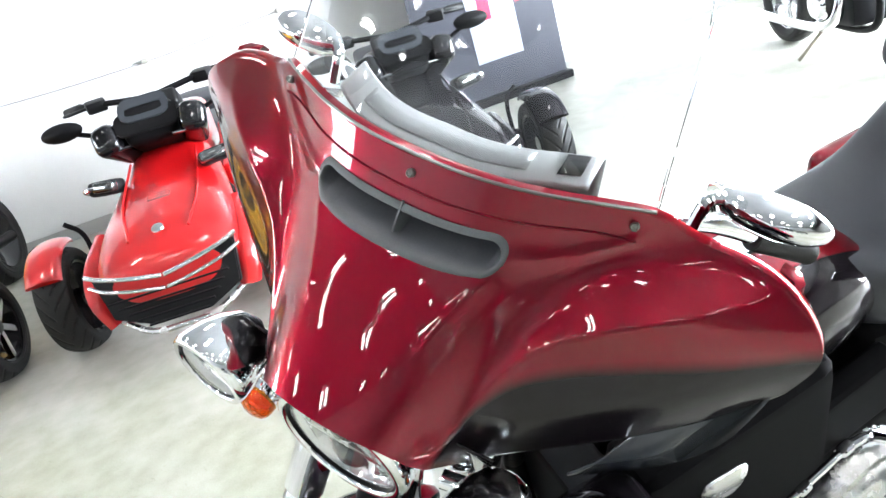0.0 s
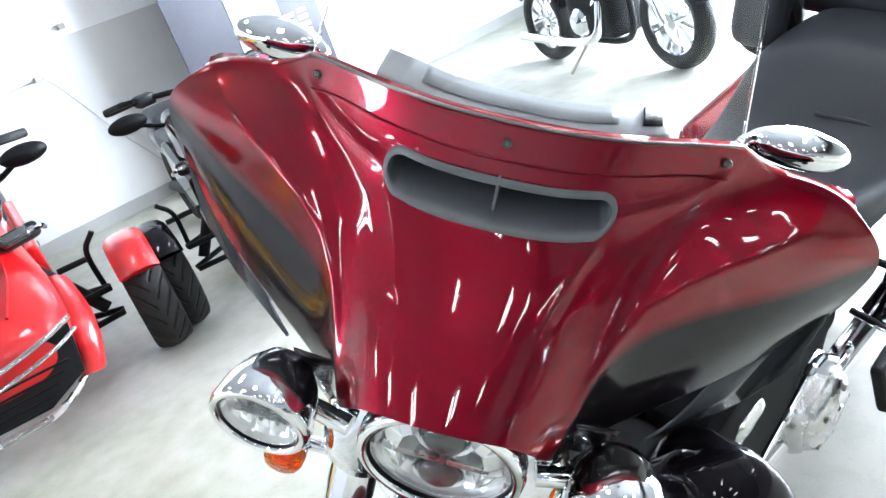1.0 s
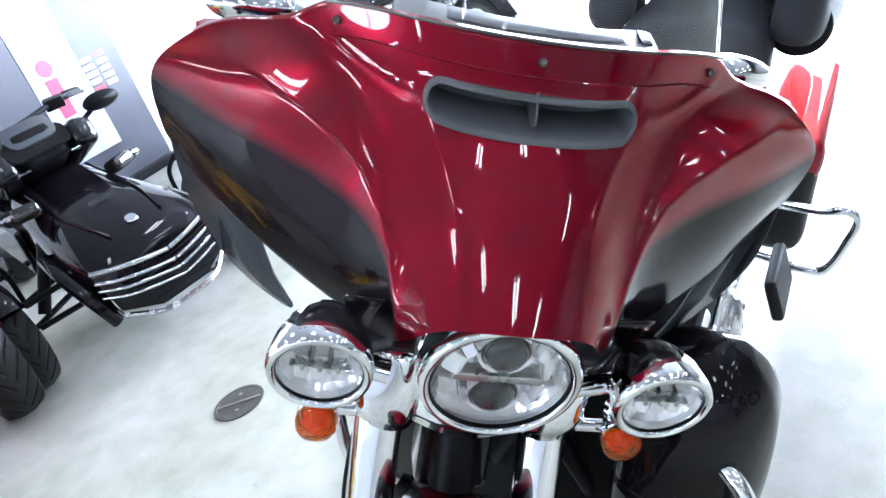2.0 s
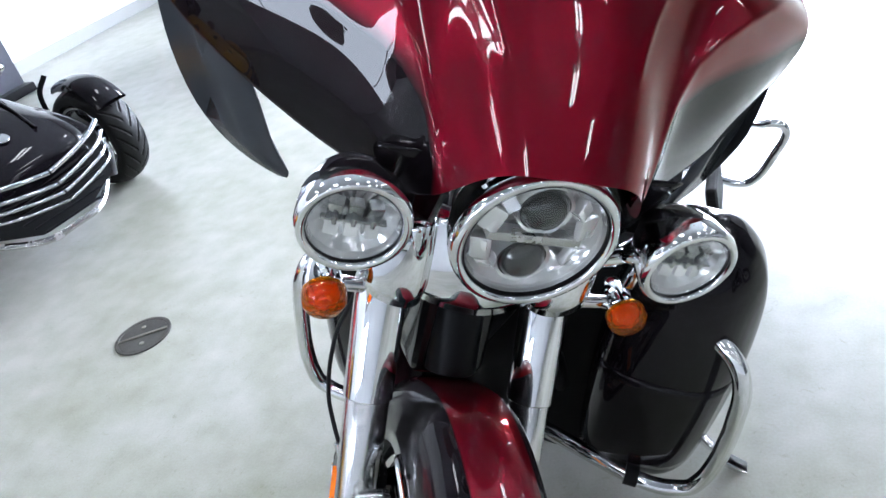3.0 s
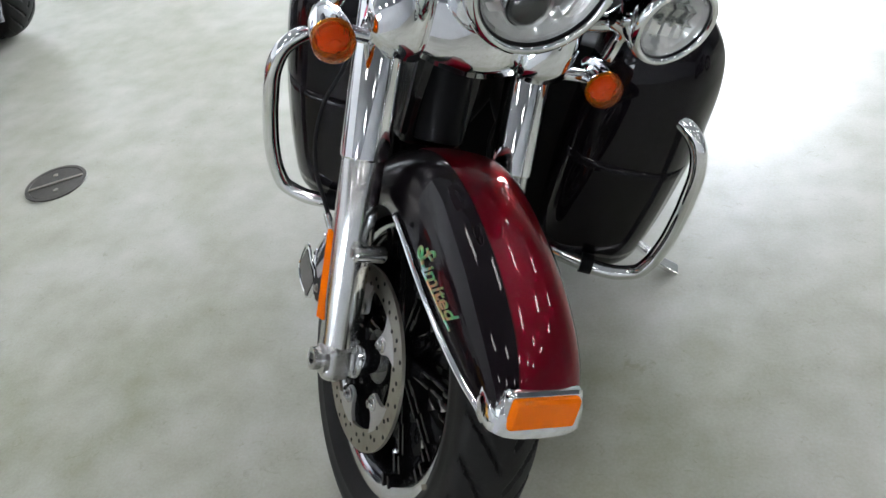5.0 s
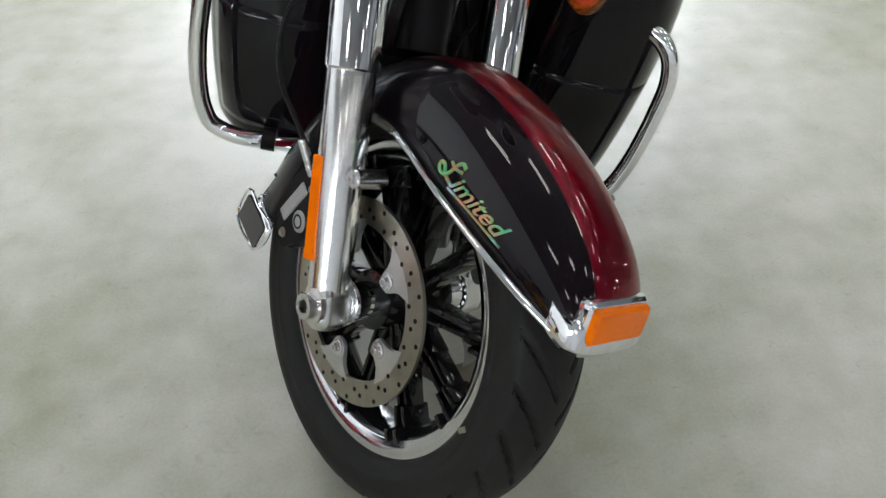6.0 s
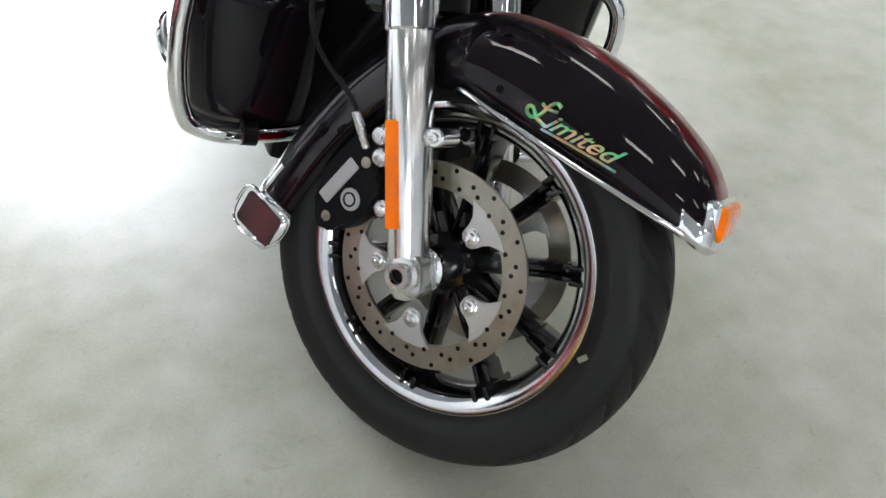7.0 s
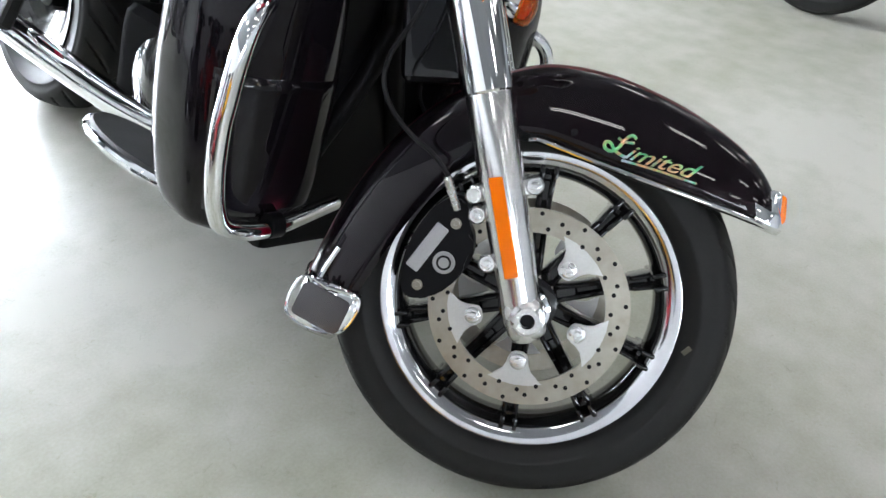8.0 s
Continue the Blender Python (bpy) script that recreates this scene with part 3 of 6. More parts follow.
for k in range(10):
    a = radians(-177 + 36 * k)
    ca, sa = math.cos(a), math.sin(a)
    bm = bmesh.new()
    m = pose(0, 0, 0, math.degrees(a) - 90)
    for side in (-1, 1):
        for r0, r1, w0, w1, dp in ((0.040, 0.11, 0.0105, 0.0085, 0.040), (0.105, 0.165, 0.0085, 0.0080, 0.034), (0.16, 0.203, 0.0080, 0.0100, 0.048), (0.190, 0.2115, 0.0098, 0.0108, 0.0865)):
            tiltd = math.degrees(math.atan2(w1 - w0, r1 - r0))
            rbox(dp, 0.0085, r1 - r0, 0.0035, m @ pose(0, side * (w0 + w1) / 2, (r0 + r1) / 2, -side * tiltd), 2, bm)
    rbox(0.016, 0.014, 0.15, 0.003, m @ pose(0, 0, 0.12), 1, bm)
    for r0, r1 in ((0.036, 0.078), (0.186, 0.203)):
        rbox(0.034, 0.020, r1 - r0, 0.004, m @ pose(0, 0, (r0 + r1) / 2), 1, bm)
    fpart("spoke", bm, M_GLOSSBLACK, "", wheel)

fpart("tyre_mark", rbox(0.0015, 0.008, 0.015, 0.0005, Matrix.Translation((-0.0632, -0.243, 0.034)) @ pose(0, 0, 0, 25), 1), M_MARK, "pale sticker scrap on the tyre", wheel)

# brake discs with five carrier arms
for s in (-1, 1):
    x0 = s * 0.084
    disc = fpart("brake_disc", lathe([(0.150, x0 - 0.0027), (0.150, x0 + 0.0027), (0.114, x0 + 0.0027), (0.114, x0 - 0.0027)], 96, closed=True), M_STEEL, "drilled steel brake disc, lightly rusted")
    # the dark of the drillings is put on as thin black discs
    hole_dot = lathe([(0.0034, -0.0001), (0.0034, 0.0006), (0.0001, 0.0005)], 10, "x")
    if s < 0:
        hole_dot.transform(Matrix.Diagonal((-1, 1, 1, 1)))
    first = None
    for k in range(54):
        a = 2 * math.pi * (k + 0.18 * (k % 2)) / 54
        r = (0.1215, 0.1345, 0.1270, 0.1430)[k % 4]
        if first is None:
            first = fpart("drill_dot", hole_dot, M_SATIN, "", disc)
            ob = first
        else:
            ob = new("drill_dot", first.data)
            ob.parent = disc
        ob.location = (x0 + s * 0.0027, r * math.cos(a), r * math.sin(a))
    for k in range(5):
        a = radians(112 + 72 * k)
        m = pose(x0, 0, 0, math.degrees(a) - 90)
        arm = plate([(-0.044, 0.113), (-0.032, 0.108), (-0.022, 0.100), (-0.0165, 0.090), (-0.0155, 0.080), (-0.012, 0.072), (-0.0055, 0.0685), (0.0055, 0.0685), (0.012, 0.072), (0.0155, 0.080), (0.0165, 0.090), (0.022, 0.100), (0.032, 0.108), (0.044, 0.113), (0.022, 0.1195), (0.0, 0.1215), (-0.022, 0.1195)], 0.006, 0.001)
        arm.transform(m @ pose(0, 0, 0, 0, 0, 90))
        fpart("carrier_arm", arm, M_CARRIER, "", disc)
        at = (x0 + s * 0.003, 0.083 * math.cos(a), 0.083 * math.sin(a))
        fpart("disc_bobbin", lathe([(0.0125, 0.0), (0.0125, 0.003), (0.0105, 0.0042), (0.0075, 0.0042)], 24, "x", None, Matrix.Translation(at) @ Matrix.Diagonal((s, 1, 1, 1))), M_ALU, "", disc)
        fpart("disc_bolt", hex_bolt(Vector(at) + Vector((s * 0.003, 0, 0)), (s, 0, 0), 0.0070, 0.006), M_ALU, "", disc)
    # hub flange between disc and wheel
    fpart("hub_collar", lathe([(0.024, s * 0.096), (0.031, s * 0.098), (0.0335, s * 0.101), (0.0325, s * 0.105), (0.027, s * 0.1065), (0.023, s * 0.105)], 48, closed=True), M_CHROME, "bright collar round the axle")
    fpart("hub_flange", lathe([(0.027, s * 0.060), (0.027, s * 0.100), (0.024, s * 0.106), (0.018, s * 0.106)], 48), M_CHROME, "")

# fork legs
FD = Vector((0, 0.54, 0.8416)).normalized()
FN = Vector((0, -FD.z, FD.y))
for s in (-1, 1):
    fx = s * 0.13
    def fl(d, off=0.0, dx=0.0, c=fx):
        return Vector((c + dx, 0.008, 0)) + FD * d + FN * off
    m = sweep_between(fl(0.0), fl(1.0))
    leg = fpart("fork_leg", lathe([(0.012, -0.043), (0.020, -0.040), (0.0255, -0.03), (0.0285, -0.01), (0.0285, 0.02), (0.029, 0.05), (0.0315, 0.09), (0.0325, 0.20), (0.0325, 0.318), (0.030, 0.325)], 48, "z", None, m), M_FORK, "polished aluminium fork slider")
    fpart("fork_cover", lathe([(0.0335, 0.312), (0.0365, 0.315), (0.0375, 0.40), (0.0385, 0.56), (0.036, 0.60)], 40, "z", None, m), M_CHROME, "chrome upper fork cover")
    # axle clamp, nut, boss
    fpart("axle_clamp", rbox(0.052, 0.055, 0.062, 0.018, pose(fx, 0.002, -0.004, -33), 6), M_ALU, "", leg)
    fpart("axle_nut", lathe([(0.0245, s * 0.150), (0.0245, s * 0.158), (0.018, s * 0.160), (0.018, s * 0.172), (0.0105, s * 0.172), (0.0105, s * 0.160)], 28), M_ALU, "", leg)
    # black disc on the nut's floor, for the dark of a deep bore
    fpart("bore_disc", lathe([(0.0104, s * 0.161), (0.0103, s * 0.1615), (0.0001, s * 0.1615)], 16), M_SATIN, "", leg)
    for d, o2, nm in ((0.177, 0.0446, "pinch_lug"), (0.149, -0.041, "caliper_lug"), (0.178, -0.041, "caliper_lug"), (0.079, -0.038, "caliper_lug")):
        c = fl(d, o2, s * -0.004)
        ends = (-0.016, 0.016) if nm == "caliper_lug" else (-0.034 if s > 0 else -0.016, 0.034 if s < 0 else 0.016)
        fpart(nm, lathe([(0.0105, ends[0]), (0.0130, ends[0] + 0.003), (0.0130, ends[1] - 0.003), (0.0105, ends[1])], 24, "x", None, Matrix.Translation(c)), M_FORK, "", leg)
        fpart("lug_web", rbox(0.026, 0.03, 0.024, 0.006, Matrix.Translation(fl(d, o2 * 0.7, s * -0.004)) @ pose(0, 0, 0, -33)), M_FORK, "", leg)
        fpart("lug_bolt", hex_bolt(c + Vector((s * 0.015, 0, 0)), (s, 0, 0), 0.0068, 0.005), M_ALU, "", leg)
    # amber reflector strip
    refl = rbox(0.006, 0.020, 0.142, 0.0025, Matrix.Translation(fl(0.128, -0.006, s * 0.0315)) @ pose(0, 0, 0, -33) @ pose(0, 0, 0, 0, 0, s * -10))
    fpart("reflector", refl, M_AMBER, "flat amber side reflector", leg)
    # caliper
    body = spline([(0.150, 0.118), (0.164, 0.114), (0.184, 0.088), (0.196, 0.050), (0.197, 0.008), (0.190, -0.030), (0.174, -0.050), (0.152, -0.045), (0.125, -0.021), (0.106, 0.030), (0.112, 0.064), (0.128, 0.086), (0.138, 0.105)], 3, True)
    cal = fpart("brake_caliper", plate([tuple(q) for q in body], 0.056, 0.006, Matrix.Translation((s * 0.096, 0, 0)) @ pose(0, 0, 0, 0, 0, 90)), M_SATIN, "black brake caliper behind the fork")
    fpart("caliper_badge", lathe([(0.0165, s * 0.122), (0.0165, s * 0.1255), (0.0145, s * 0.127), (0.0001, s * 0.127)], 28, "x", None, Matrix.Translation((0, 0.140, 0.019))), M_CAST, "", cal)
    fpart("badge_mark", lathe([(0.011, s * 0.1268), (0.011, s * 0.1276), (0.008, s * 0.1276), (0.008, s * 0.1268)], 24, "x", None, Matrix.Translation((0, 0.140, 0.019)), closed=True), M_SATIN, "", cal)
    fpart("caliper_plate", rbox(0.006, 0.021, 0.078, 0.004, Matrix.Translation((s * 0.1235, 0.171, 0.030)) @ pose(0, 0, 0, 14.7), 3), M_CAST, "", cal)
    for y, z in ((0.146, 0.078), (0.163, -0.027)):
        fpart("caliper_bolt", hex_bolt((s * 0.123, y, z), (s, 0, 0), 0.006, 0.005), M_STEEL, "", cal)
    # brake hose and fitting
    hose = fpart("brake_hose", tube([(s * 0.135, 0.160, 0.112), (s * 0.15, 0.186, 0.142), (s * 0.16, 0.215, 0.160), (s * 0.165, 0.245, 0.170), (s * 0.165, 0.283, 0.190), (s * 0.162, 0.310, 0.220), (s * 0.16, 0.317, 0.258), (s * 0.158, 0.309, 0.294), (s * 0.155, 0.302, 0.335), (s * 0.15, 0.30, 0.42)], 0.0036, 10, 8), M_PLASTIC, "black brake hose")
    fpart("hose_fitting", bar((s * 0.130, 0.152, 0.098), (s * 0.150, 0.183, 0.138), 0.0065), M_ALU, "", hose)
fpart("axle", lathe([(0.012, -0.15), (0.012, 0.15)], 20), M_STEEL)

# front fender
CROWN = [(-0.277, 0.266), (-0.257, 0.300), (-0.21, 0.332), (-0.13, 0.355), (-0.04, 0.365), (0.04, 0.362), (0.12, 0.341), (0.19, 0.292), (0.25, 0.227), (0.295, 0.142), (0.325, 0.04), (0.338, -0.06), (0.34, -0.125)]
EDGE = [(-0.276, 0.243), (-0.25, 0.243), (-0.20, 0.241), (-0.13, 0.237), (-0.04, 0.232), (0.03, 0.229), (0.085, 0.227), (0.14, 0.205), (0.182, 0.14), (0.208, 0.07), (0.226, 0.005), (0.24, -0.07), (0.247, -0.115)]
WIDE = [0.057, 0.067, 0.078, 0.085, 0.088, 0.088, 0.088, 0.088, 0.088, 0.088, 0.087, 0.086, 0.085]


def fender_section(c, e, w, n=28, inset=0.0):
    row = []
    for k in range(n + 1):
        a = math.pi * k / n
        cx, sx = math.cos(a), math.sin(a)
        x = -w * math.copysign(abs(cx) ** 0.70, cx)
        f = abs(sx) ** 0.72
        row.append((x * (1 - inset), e[0] + (c[0] - e[0]) * f, e[1] + (c[1] - e[1]) * f))
    return row


sec = [np.array(fender_section(c, e, w)) for c, e, w in zip(spline(CROWN, 5), spline(EDGE, 5), [v[0] for v in spline([(w,) for w in WIDE], 5)])]
def nose_set(bm):
    """The fender's nose stands a little to the right of the wheel's plane."""
    for v in bm.verts:
        v.co.x -= 0.008 * min(1.0, max(0.0, (0.05 - v.co.y) / 0.32))
    return bm


bm = bmesh.new()
grid_faces(bm, [[tuple(p) for p in r] for r in sec])
nose_set(bm)
side_tree = BVHTree.FromBMesh(bm)
fender = fpart("front_fender", bm, M_FENDER, "glossy front fender, dark red crown over black sides")
so = fender.modifiers.new("thick", "SOLIDIFY")
so.thickness, so.offset, so.material_offset = 0.003, -1, 1
fender.data.materials.append(M_SATIN)
for s in (-1, 1):
    pts = [(s * (w + 0.003), e[0], e[1] + 0.006) for (e, w) in zip(EDGE[1:7], WIDE[1:7])] + [(s * 0.088, 0.10, 0.228)]
    fpart("fender_strip", nose_set(tube(pts, 0.0042, 10, 6, squash=0.6)), M_CHROME, "thin chrome trim strip", fender)
    fpart("fender_screw", hex_bolt((s * 0.088, 0.045, 0.262), (s, 0, 0), 0.004, 0.003), M_SATIN, "", fender)
# chrome nose with its amber lamp
nose = [(s0, y, z) for s0, y, z in ((-0.074, -0.235, 0.246), (-0.071, -0.262, 0.243), (-0.06, -0.279, 0.241), (-0.03, -0.287, 0.24), (0.03, -0.287, 0.24), (0.06, -0.279, 0.241), (0.071, -0.262, 0.243), (0.074, -0.235, 0.246))]
bm = bmesh.new()
low = spline(nose, 5)
rows = [[(p[0], p[1], p[2]) for p in low], [(p[0] * 1.0, p[1] - 0.004, p[2] + 0.010) for p in low], [(p[0] * 0.97, p[1] + 0.004, p[2] + 0.026) for p in low], [(p[0] * 0.9, p[1] + 0.022 - 0.0, p[2] + 0.052 if abs(p[0]) < 0.066 else p[2] + 0.03) for p in low]]
grid_faces(bm, rows)
tip = fpart("fender_tip", nose_set(bm), M_CHROME, "chrome fender tip", fender)
so = tip.modifiers.new("thick", "SOLIDIFY")
so.thickness, so.offset = 0.004, -1
lens = rbox(0.100, 0.024, 0.044, 0.010, Matrix.Translation((-0.010, -0.270, 0.276)) @ pose(0, 0, 0, -22), 3)
fpart("fender_lamp", lens, M_AMBER, "amber fender lamp lens", fender)
fpart("lamp_bezel", rbox(0.110, 0.022, 0.053, 0.010, Matrix.Translation((-0.010, -0.262, 0.275)) @ pose(0, 0, 0, -22), 3), M_CHROME, "", fender)
def rounded_plate(w, h, r):
    """A rectangle's outline with rounded corners."""
    out = []
    for k, (sx, sy) in enumerate(((1, 1), (-1, 1), (-1, -1), (1, -1))):
        for a in (0, 30, 60, 90):
            q = radians(a + 90 * k)
            out.append((sx * (w / 2 - r) + r * math.cos(q), sy * (h / 2 - r) + r * math.sin(q)))
    return out


M_INSET = mat_base("flap_grey", (0.12, 0.115, 0.12), 0.14, 0.8)
# chrome mud flap trim at the rear
bm = bmesh.new()
flap = []
for c, e, w in (((0.345, -0.092), (0.236, -0.088), 0.0875), ((0.344, -0.125), (0.236, -0.122), 0.0885), ((0.341, -0.155), (0.240, -0.150), 0.0885), ((0.336, -0.180), (0.256, -0.172), 0.087)):
    flap.append(fender_section(c, e, w + 0.002))
grid_faces(bm, flap)
fl2 = fpart("fender_flap", bm, M_CHROME, "chrome trim at the rear of the fender", fender)
so = fl2.modifiers.new("thick", "SOLIDIFY")
so.thickness = 0.004
for s in (-1, 1):
    fpart("flap_inset", plate(rounded_plate(0.080, 0.058, 0.008), 0.004, 0.001, Matrix.Translation((s * 0.0900, 0.287, -0.131)) @ pose(0, 0, 0, 4) @ pose(0, 0, 0, 0, 0, 90)), M_INSET, "dark grey inset", fender)
    fpart("flap_edge", tube([(s * 0.0895, 0.236, -0.095), (s * 0.0905, 0.285, -0.096), (s * 0.089, 0.332, -0.098), (s * 0.0885, 0.336, -0.158), (s * 0.0895, 0.290, -0.170), (s * 0.0885, 0.243, -0.150)], 0.0028, 8, 6, closed=True), M_CHROME, "", fender)
    fpart("rear_strip", tube([(s * 0.0775, 0.309, -0.100), (s * 0.0765, 0.306, -0.075), (s * 0.0755, 0.298, -0.035)], 0.0050, 8, 4), M_CHROME, "", fender)

# script badge on both fender sides: a holographic foil, its shimmer painted as fixed colours
M_BADGE = mat_base("badge_foil", (0.7, 0.72, 0.74), 0.30, 0.55)
ramp = node(M_BADGE, "ShaderNodeValToRGB")
for n, (q, c) in enumerate(((0.0, (0.25, 0.60, 0.52)), (1.0, (0.50, 0.62, 0.68)), (0.25, (0.10, 0.55, 0.25)), (0.45, (0.30, 0.55, 0.22)), (0.58, (0.70, 0.36, 0.20)), (0.75, (0.12, 0.52, 0.30)))):
    if n < 2:
        ramp.color_ramp.elements[n].color = (*c, 1)
    else:
        ramp.color_ramp.elements.new(q).color = (*c, 1)
foil = node(M_BADGE, "ShaderNodeTexNoise", Scale=22.0, Detail=2.0)
link(M_BADGE, coords(M_BADGE), foil.inputs["Vector"])
wide = node(M_BADGE, "ShaderNodeMapRange")
wide.inputs[1].default_value, wide.inputs[2].default_value = 0.3, 0.7
link(M_BADGE, foil.outputs[0], wide.inputs[0])
link(M_BADGE, wide.outputs[0], ramp.inputs[0])
link(M_BADGE, ramp.outputs[0], M_BADGE.node_tree.nodes["Principled BSDF"].inputs["Base Color"])


def script_word(body, size, shear):
    fc = bpy.data.curves.new("badge", 'FONT')
    fc.body, fc.size, fc.shear, fc.extrude, fc.space_character, fc.offset = body, size, shear, 0.0010, 0.98, 0.0003
    tob = bpy.data.objects.new("badge_tmp", fc)
    me = bpy.data.meshes.new_from_object(tob)
    bpy.data.objects.remove(tob)
    bm = bmesh.new()
    bm.from_mesh(me)
    bpy.data.meshes.remove(me)
    return bm


for s in (-1, 1):
    bm = script_word("imited", 0.040, 0.55)
    w = max(v.co.x for v in bm.verts)
    bm.transform(Matrix.Translation((0.030, 0, 0)) @ Matrix.Diagonal((0.112 / w, 0.76, 1, 1)))
    # the swash capital and the stroke under the word
    tube([(0.041, 0.030, 0), (0.034, 0.0325, 0), (0.027, 0.026, 0), (0.020, 0.010, 0), (0.011, 0.003, 0), (0.002, 0.006, 0), (0.001, 0.013, 0), (0.008, 0.014, 0), (0.018, 0.005, 0), (0.034, 0.0005, 0)], 0.0025, 8, 6, bm)
    tube([(0.016, 0.024, 0), (0.026, 0.021, 0), (0.040, 0.0235, 0)], 0.0021, 8, 6, bm)
    tube([(0.030, -0.0045, 0), (0.08, -0.0035, 0), (0.140, -0.005, 0)], 0.0017, 8, 6, bm)
    bm.transform(Matrix.Translation((-0.070, 0, 0)))
    # reading from the rear to the front on the right side, front to rear on the left
    m = Matrix.Translation((s * 0.0885, -0.071, 0.261)) @ pose(0, 0, 0, -6 if s < 0 else 6) @ Matrix(((0, 0, s, 0), (s, 0, 0, 0), (0, 1, 0, 0), (0, 0, 0, 1)))
    bm.transform(m)
    for v in bm.verts:
        hit = side_tree.ray_cast(Vector((s * 0.2, v.co.y, v.co.z)), Vector((-s, 0, 0)))[0]
        if hit is not None:
            v.co.x += hit.x - s * 0.0880
    fpart("badge", bm, M_BADGE, "silver script badge, its iridescent shimmer painted in colour patches", fender, 30)

# headlamp: bowl, two projectors, chrome ring
FWD = Vector((0, -0.993, -0.03)).normalized()


def facing(at, way=FWD, x=(1, 0, 0)):
    """A pose at a point whose z axis looks along way and whose x axis stays near x."""
    z = Vector(way).normalized()
    xx = (Vector(x) - z * Vector(x).dot(z)).normalized()
    return Matrix.Translation(at) @ Matrix((xx, z.cross(xx), z)).transposed().to_4x4()


def faceted(bm, m, n):
    """Press flutes into a lamp's reflector bowl."""
    inv = m.inverted()
    top = max(math.hypot(p.x, p.y) for p in (inv @ v.co for v in bm.verts))
    for v in bm.verts:
        p = inv @ v.co
        r, a = math.hypot(p.x, p.y), math.atan2(p.y, p.x)
        p.z += 0.0035 * math.cos(n * a) * math.sin(r * 260) * (r > 0.012) * max(0.0, 1 - (r / top) ** 8)
        v.co = m @ p


HM = facing((0.005, 0.165, 0.599)) @ Matrix.Scale(1.07, 4)
head = fpart("headlamp", lathe([(0.05, -0.10), (0.085, -0.07), (0.098, -0.03), (0.101, 0.0), (0.099, 0.008), (0.09, 0.0), (0.084, -0.04)], 56, "z", None, HM, caps=False), M_CHROME, "round headlamp with two projector lenses in a chrome ring")
fpart("headlamp_ring", lathe([(0.101, -0.012), (0.1015, 0.002), (0.098, 0.012), (0.092, 0.015), (0.0875, 0.012), (0.086, 0.004), (0.088, -0.01)], 72, "z", None, HM, closed=True), M_CHROME, "", head, 100)
fpart("headlamp_gasket", lathe([(0.0872, 0.006), (0.0864, 0.010), (0.0848, 0.010), (0.0842, 0.002), (0.086, 0.0)], 72, "z", None, HM, closed=True), M_SATIN, "", head)
bowl = lathe([(0.0846, 0.005), (0.0812, -0.005), (0.074, -0.014), (0.067, -0.022), (0.06, -0.028), (0.045, -0.032), (0.03, -0.034), (0.0001, -0.034)], 120, "z", None, HM, caps=False)
faceted(bowl, HM, 20)
fpart("reflector_bowl", bowl, M_REFLECTOR, "", head, 12)
for k in range(12):
    a = 2 * math.pi * (k + 0.5) / 12
    if abs(math.cos(a)) > 0.55:
        fpart("reflector_fin", rbox(0.022, 0.017, 0.016, 0.003, HM @ pose(0.062 * math.cos(a), 0.062 * math.sin(a), -0.008, 0, 0, math.degrees(a)) @ pose(0, 0, 0, 0, 35, 0)), M_REFLECTOR, "", head)
for sy in (-1, 1):
    c = HM @ Matrix.Translation((0, sy * 0.0385, 0))
    fpart("projector_shroud", lathe([(0.036, -0.03), (0.036, -0.012), (0.0335, -0.004), (0.030, -0.006), (0.029, -0.02)], 40, "z", None, c), M_REFLECTOR, "", head)
    fpart("projector", lathe([(0.0295, -0.012), (0.027, -0.002), (0.020, 0.005), (0.010, 0.009), (0.0001, 0.010)], 40, "z", None, c), M_PROJECTOR, "", head)
fpart("reflector_bridge", rbox(0.118, 0.013, 0.02, 0.003, HM @ pose(0, 0, -0.008)), M_ALU, "", head)
for s in (-1, 1):
    for n in (-1, 1):
        fpart("side_reflector", rbox(0.026, 0.034, 0.014, 0.005, HM @ pose(s * 0.058, n * 0.022, -0.006, 0, s * 22, n * s * 12)), M_REFLECTOR, "", head)
pane = lathe([(0.0848, 0.003), (0.076, 0.0085), (0.05, 0.0135), (0.02, 0.0155), (0.0001, 0.016)], 56, "z", None, HM, caps=False)
lensp = fpart("headlamp_lens", pane, M_WPANE, "", head)
lensp.visible_shadow = False

# chrome nacelle band between the fork legs
bm = bmesh.new()
rows = []
for t2 in np.linspace(0, 1, 7):
    row = []
    for k in range(129):
        u = -1 + 2 * k / 128
        x = 0.175 * u
        bottom = 0.410 + 0.026 * abs(u) ** 2
        z = bottom + (0.545 - bottom) * t2
        wrap = math.sqrt(max(0.0, 1 - ((abs(x) - 0.13) / 0.046) ** 2))
        y = 0.226 + 0.016 * u * u + 0.062 * t2 + 0.010 * (1 - t2) ** 6 - 0.034 * wrap - 0.020 * math.cos(min(1.0, abs(x) / 0.085) * math.pi / 2) - 0.008 * math.sin(math.pi * t2)
        row.append((x, y, z))
    rows.append(row)
grid_faces(bm, rows)
nac = fpart("nacelle", bm, M_CHROME, "curved chrome fork nacelle under the headlamp")
so = nac.modifiers.new("thick", "SOLIDIFY")
so.thickness, so.offset = 0.004, 1
for s in (-1, 1):
    fpart("nacelle_wrap", lathe([(0.041, 0.535), (0.044, 0.54), (0.045, 0.60), (0.043, 0.66)], 32, "z", None, sweep_between((s * 0.13, 0.008, 0), Vector((s * 0.13, 0.008, 0)) + FD)), M_CHROME, "", nac)
